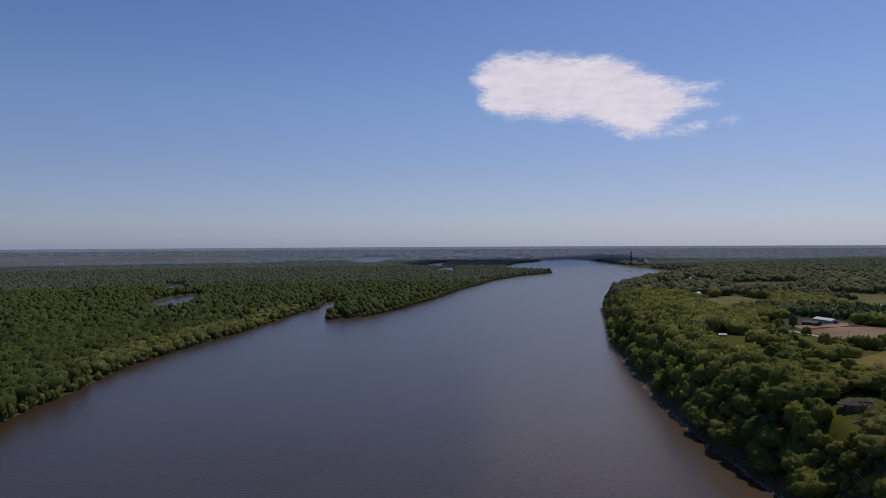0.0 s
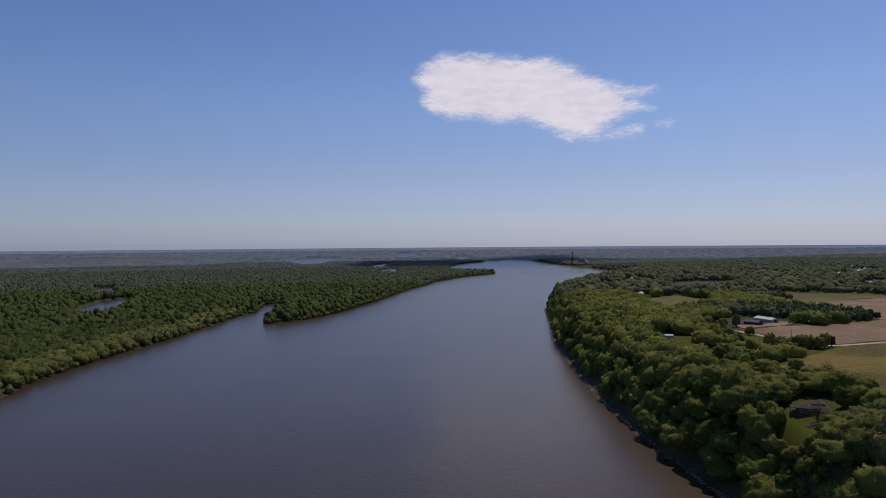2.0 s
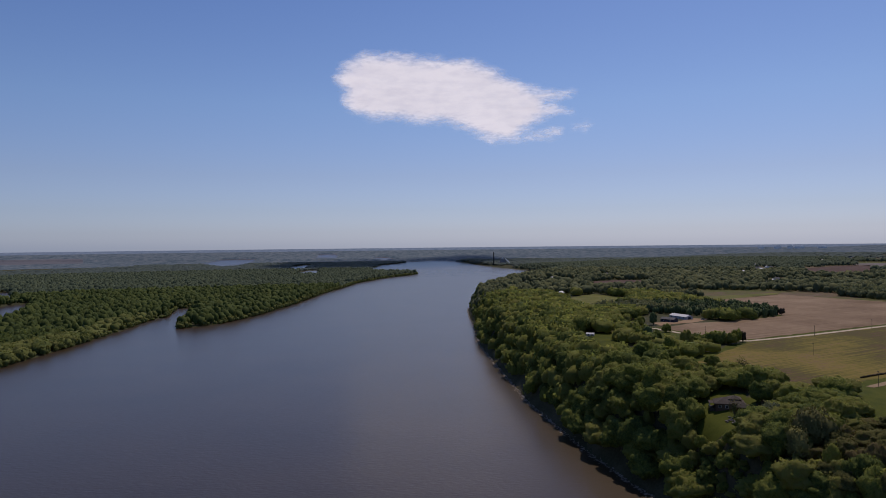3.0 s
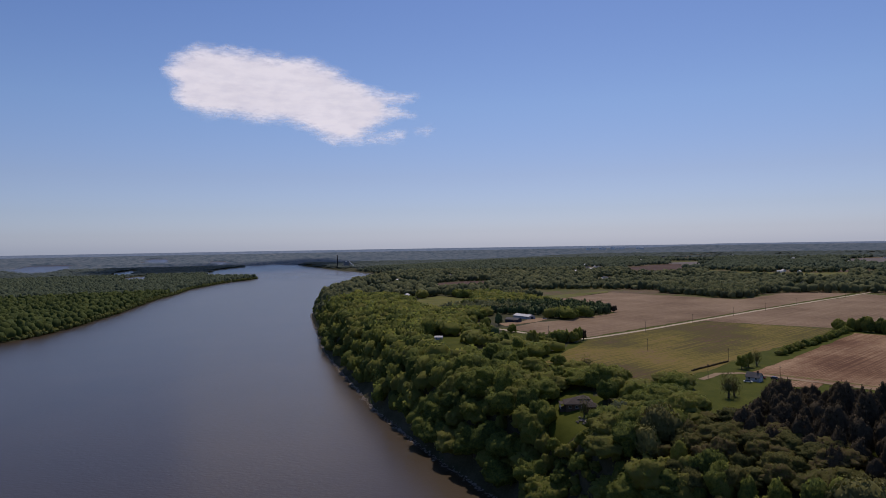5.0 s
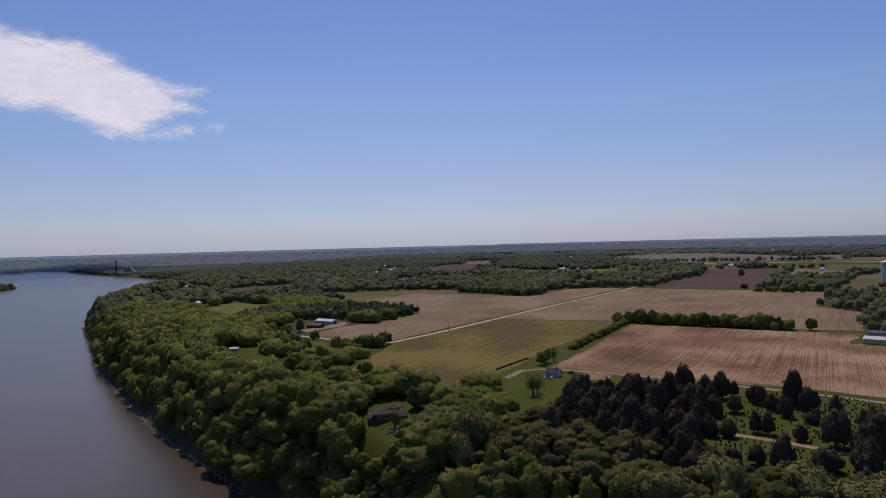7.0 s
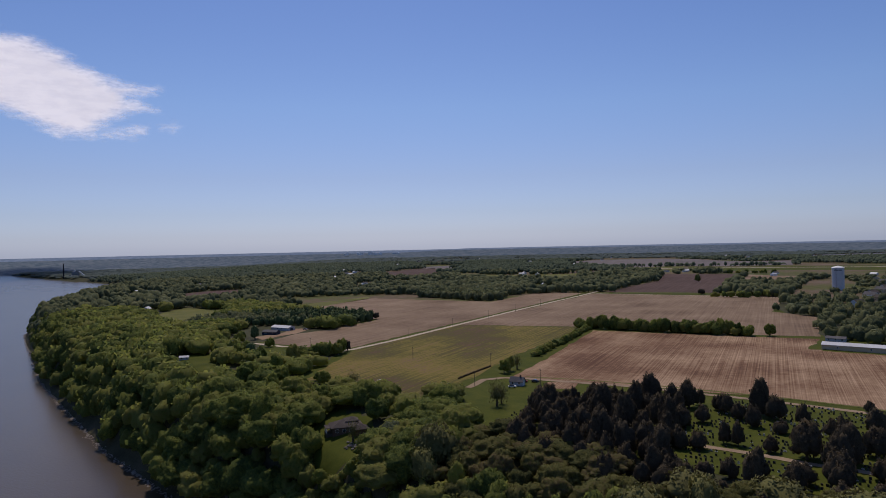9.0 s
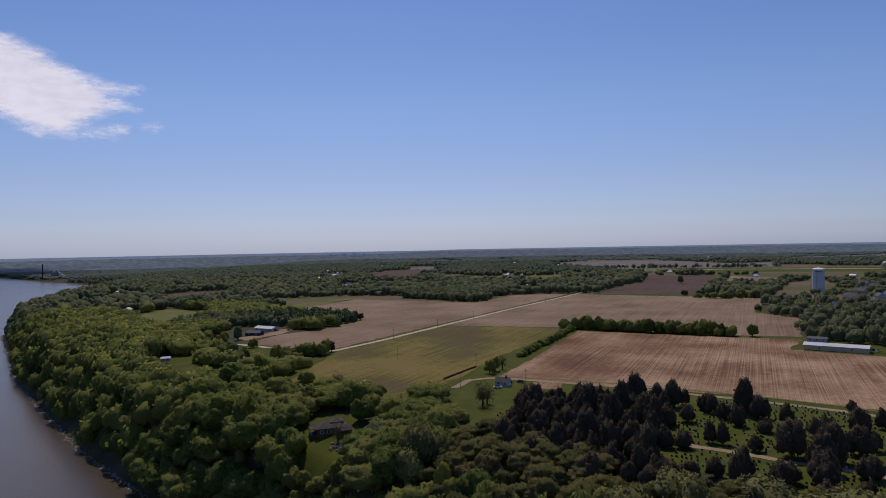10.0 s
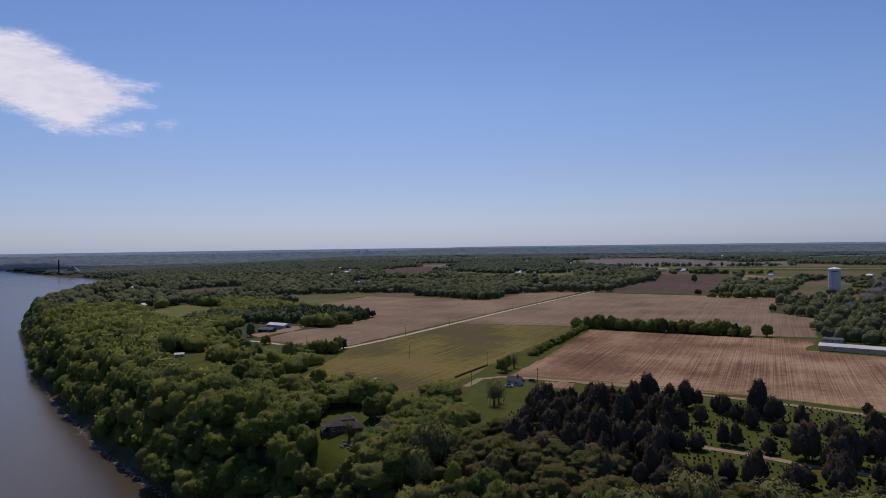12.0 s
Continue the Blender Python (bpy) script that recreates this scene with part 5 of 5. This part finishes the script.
STONES = [gravestone(0.85, 0.7), gravestone(1.05, 0.6), gravestone(0.7, 1.0)]
taken = np.array([e[:2] for e in EVERGREENS], float)
lane = np.array([(252, 214), (268, 204), (268, 194), (270, 181), (271, 163), (274, 125)], float)
spots = []
YARD_STONES = np.array([(322, 218), (352, 216), (357, 188), (358, 150), (356, 118), (236, 118), (232, 160), (244, 188), (258, 208), (290, 214)], float)
for r in range(34):
    for c in range(60):
        x, y = 228 + r * 4.0 + rt.uniform(-0.4, 0.4), 116 + c * 1.9 + rt.uniform(-0.6, 0.6)
        if rt.random() < 0.62:
            spots.append((x, y))
for _ in range(22):
    u = rt.random()
    spots.append((236 + 62 * u + rt.uniform(-3, 3), 268 + 24 * u + rt.uniform(-3, 3)))
spots = np.array(spots)
ok = (inside(YARD_STONES, spots) | (spots[:, 1] > 262)) & (edge_distance(lane, spots, False) > 3.0)
ok &= np.min(np.hypot(spots[:, None, 0] - taken[None, :, 0], spots[:, None, 1] - taken[None, :, 1]), 1) > 2.6
spots = spots[ok]
rt.shuffle(shuffled := [tuple(c) for c in spots])
spots = shuffled
rest = np.array(spots[298:])
side = np.array([(sx, sy, sz) for sx in (-1, 1) for sy in (-1, 1) for sz in (0, 1)], float) * (0.12, 0.36, 0.85)
cube = np.array([(0, 1, 3, 2), (4, 6, 7, 5), (0, 4, 5, 1), (2, 3, 7, 6), (1, 5, 7, 3)])
V = (side[None] * np.random.default_rng(4).uniform(0.7, 1.2, (len(rest), 1, 3)) + np.column_stack((rest, height(rest) + 0.05))[:, None]).reshape(-1, 3)
rows_ = mesh_object("gravestone_rows", V, (cube[None] + (np.arange(len(rest)) * 8)[:, None, None]).reshape(-1, 4), M_STONE)
tagged(rows_, "rows of small dark gravestones on the cemetery lawn", "gravestones", kind="stuff")
for i, (x, y) in enumerate(spots[:298]):
    m = Matrix.Translation((x, y, float(height([(x, y)])[0]) + 0.08)) @ Matrix.Rotation(radians(72 + rt.uniform(-4, 4)), 4, "Z")
    if i < 3:
        STONES[i].matrix_basis = m
    else:
        copy_thing(STONES[i % 3], m)

# ---- town and far farms ----
for i, (x, y, hd) in enumerate(TOWN):
    building("town_house", "grey-roofed town house among trees", x, y, hd, 15, 10, 5.0, 3.5, (M_WHITE, M_SIDING, M_BEIGE)[i % 3], (M_SLATE, M_SHINGLE)[i % 2], 3)["group"] = "houses of the town"
for i, (x, y, hd) in enumerate(FARMS):
    q = warp([(x, y)], height([(x, y)]))[0]
    building("farm_building", "white farm building with a pale roof far off", q[0], q[1], hd, 13, 7.5, 3.2, 2.4, M_WHITE, (M_TIN, M_WHITE, M_SLATE)[i % 3], 4, category="farm", z=q[2], detail=False)["group"] = "farms far off"


ribbon("airstrip", [(1800, 1010), (1846, 946), (1925, 804), (1978, 675), (2068, 475), (2160, 270)], 22, M_GRAVEL, "pale concrete airstrip far off", 0.6)
ribbon("far_track", [(905, 666), (935, 500), (950, 440), (985, 330)], 3.0, M_GRAVEL, "thin pale track between far fields", 0.35)
for i, (x, y, w, tall) in enumerate(((5480, 7150, 26, 9), (5560, 7040, 18, 13), (5660, 7010, 34, 8), (5330, 7240, 20, 7), (5860, 6880, 30, 6))):
    q = warp([(x, y)], [42.0])[0]
    works = tagged(new("distant_works"), "white industrial building on the hazy horizon", "factory", "works on the horizon")
    part("hall", block_bm(-w * 0.8, w * 0.8, -w / 4, w / 4, -6, tall * 0.8), M_WHITE, works)
    part("tower", block_bm(w * 0.2, w * 0.5, -w / 8, w / 8, -6, tall * 1.4), M_WHITE, works)
    works.matrix_basis = Matrix.Translation(q) @ Matrix.Rotation(radians(-38), 4, "Z")


# ---- cloud ----
def cloud():
    """A thin ragged sheet of cloud, high beyond the river, slanting away."""
    outline = [(1.9, 13.6), (2.7, 14.8), (4.2, 15.5), (7.5, 15.5), (10.7, 15.2), (13.0, 15.1), (14.8, 14.5), (16.1, 13.7), (18.3, 12.7), (21.8, 12.2), (19.4, 11.5), (21.5, 10.7), (19.8, 10.4), (18.7, 9.9), (17.6, 9.2), (17.0, 8.6),
               (15.0, 8.4), (13.9, 8.9), (12.5, 9.6), (10.2, 10.1), (7.7, 10.2), (4.6, 10.5), (3.2, 10.9), (2.5, 11.6), (2.5, 12.5)]
    poly = np.array(outline, float)
    az, el = np.meshgrid(np.arange(-1.5, 26.5, 0.22), np.arange(7.0, 17.2, 0.14), indexing="ij")
    q = np.column_stack((az.ravel(), el.ravel()))
    d = edge_distance(poly, q)
    d = np.where(inside(poly, q), d, -d)
    for wisp, least in ((np.array([(17.6, 8.8), (18.8, 9.1), (20.7, 9.4), (20.6, 9.0), (19.0, 8.7)]), -0.05), (np.array([(21.4, 9.4), (22.6, 9.9), (23.2, 9.6), (22.4, 9.2)]), 0.1)):
        dw = edge_distance(wisp, q)
        d = np.maximum(d, np.where(inside(wisp, q), dw, -dw) - least)
    a, e = np.radians(q[:, 0] + 0.55), np.radians(q[:, 1])
    r = 4880 - (q[:, 1] - 8) * 100 - np.maximum(d, 0) * 28
    V = np.column_stack((r * np.cos(e) * np.sin(a), r * np.cos(e) * np.cos(a), EYE + r * np.sin(e)))
    m, n = az.shape
    i, j = np.meshgrid(np.arange(m - 1), np.arange(n - 1), indexing="ij")
    Fq = np.column_stack([v.ravel() for v in (i * n + j, (i + 1) * n + j, (i + 1) * n + j + 1, i * n + j + 1)])
    Fq = Fq[(d[Fq] > -1.6).any(1)]
    mat = bpy.data.materials.new("cloud_vapour")
    mat.use_nodes = True
    nn, link = mat.node_tree.nodes, mat.node_tree.links.new
    nn.remove(nn["Principled BSDF"])
    att, coord = nn.new("ShaderNodeAttribute"), nn.new("ShaderNodeAttribute")
    att.attribute_name, coord.attribute_name = "depth", "spot"
    mp = nn.new("ShaderNodeMapping")
    mp.inputs["Scale"].default_value, mp.inputs["Rotation"].default_value = (0.42, 1.25, 1), (0, 0, radians(7))
    link(coord.outputs["Vector"], mp.inputs["Vector"])
    n1, n2 = nn.new("ShaderNodeTexNoise"), nn.new("ShaderNodeTexNoise")
    n1.inputs["Scale"].default_value, n1.inputs["Detail"].default_value, n1.inputs["Roughness"].default_value = 1.1, 9, 0.62
    n2.inputs["Scale"].default_value, n2.inputs["Detail"].default_value, n2.inputs["Roughness"].default_value = 4.0, 6, 0.6
    link(mp.outputs[0], n1.inputs["Vector"]), link(mp.outputs[0], n2.inputs["Vector"])

    def mth(op, *args):
        k = nn.new("ShaderNodeMath")
        k.operation = op
        for i_, v in enumerate(args):
            if isinstance(v, (int, float)):
                k.inputs[i_].default_value = v
            else:
                link(v, k.inputs[i_])
        return k.outputs[0]

    ragged = mth("ADD", mth("MULTIPLY", mth("SUBTRACT", n1.outputs["Fac"], 0.5), 1.5), mth("MULTIPLY", mth("SUBTRACT", n2.outputs["Fac"], 0.5), 0.9))
    body = mth("ADD", att.outputs["Fac"], ragged)
    ramp = nn.new("ShaderNodeMapRange")
    ramp.interpolation_type = "SMOOTHSTEP"
    ramp.inputs["From Min"].default_value, ramp.inputs["From Max"].default_value, ramp.inputs["To Max"].default_value = -0.4, 0.95, 0.9
    link(body, ramp.inputs["Value"])
    thick, thin_, clear = nn.new("ShaderNodeBsdfDiffuse"), nn.new("ShaderNodeBsdfTranslucent"), nn.new("ShaderNodeBsdfTransparent")
    streak = nn.new("ShaderNodeValToRGB")
    streak.color_ramp.elements[0].position, streak.color_ramp.elements[0].color = 0.36, (0.86, 0.86, 0.88, 1)
    streak.color_ramp.elements[1].position, streak.color_ramp.elements[1].color = 0.58, (0.97, 0.965, 0.96, 1)
    link(n1.outputs["Fac"], streak.inputs["Fac"])
    link(streak.outputs["Color"], thick.inputs["Color"]), link(streak.outputs["Color"], thin_.inputs["Color"])
    lit, out = nn.new("ShaderNodeMixShader"), nn.new("ShaderNodeMixShader")
    lit.inputs["Fac"].default_value = 0.8
    link(thick.outputs[0], lit.inputs[1]), link(thin_.outputs[0], lit.inputs[2])
    link(ramp.outputs[0], out.inputs["Fac"]), link(clear.outputs[0], out.inputs[1]), link(lit.outputs[0], out.inputs[2])
    link(out.outputs[0], nn["Material Output"].inputs["Surface"])
    ob = mesh_object("cloud", V, Fq, mat, True)
    ob.data.attributes.new("depth", "FLOAT", "POINT").data.foreach_set("value", d.astype(np.float32))
    ob.data.attributes.new("spot", "FLOAT_VECTOR", "POINT").data.foreach_set("vector", np.column_stack((q, np.zeros(len(q)))).astype(np.float32).ravel())
    return tagged(ob, "ragged white cloud alone in a blue sky", "cloud", kind="stuff")


cloud()
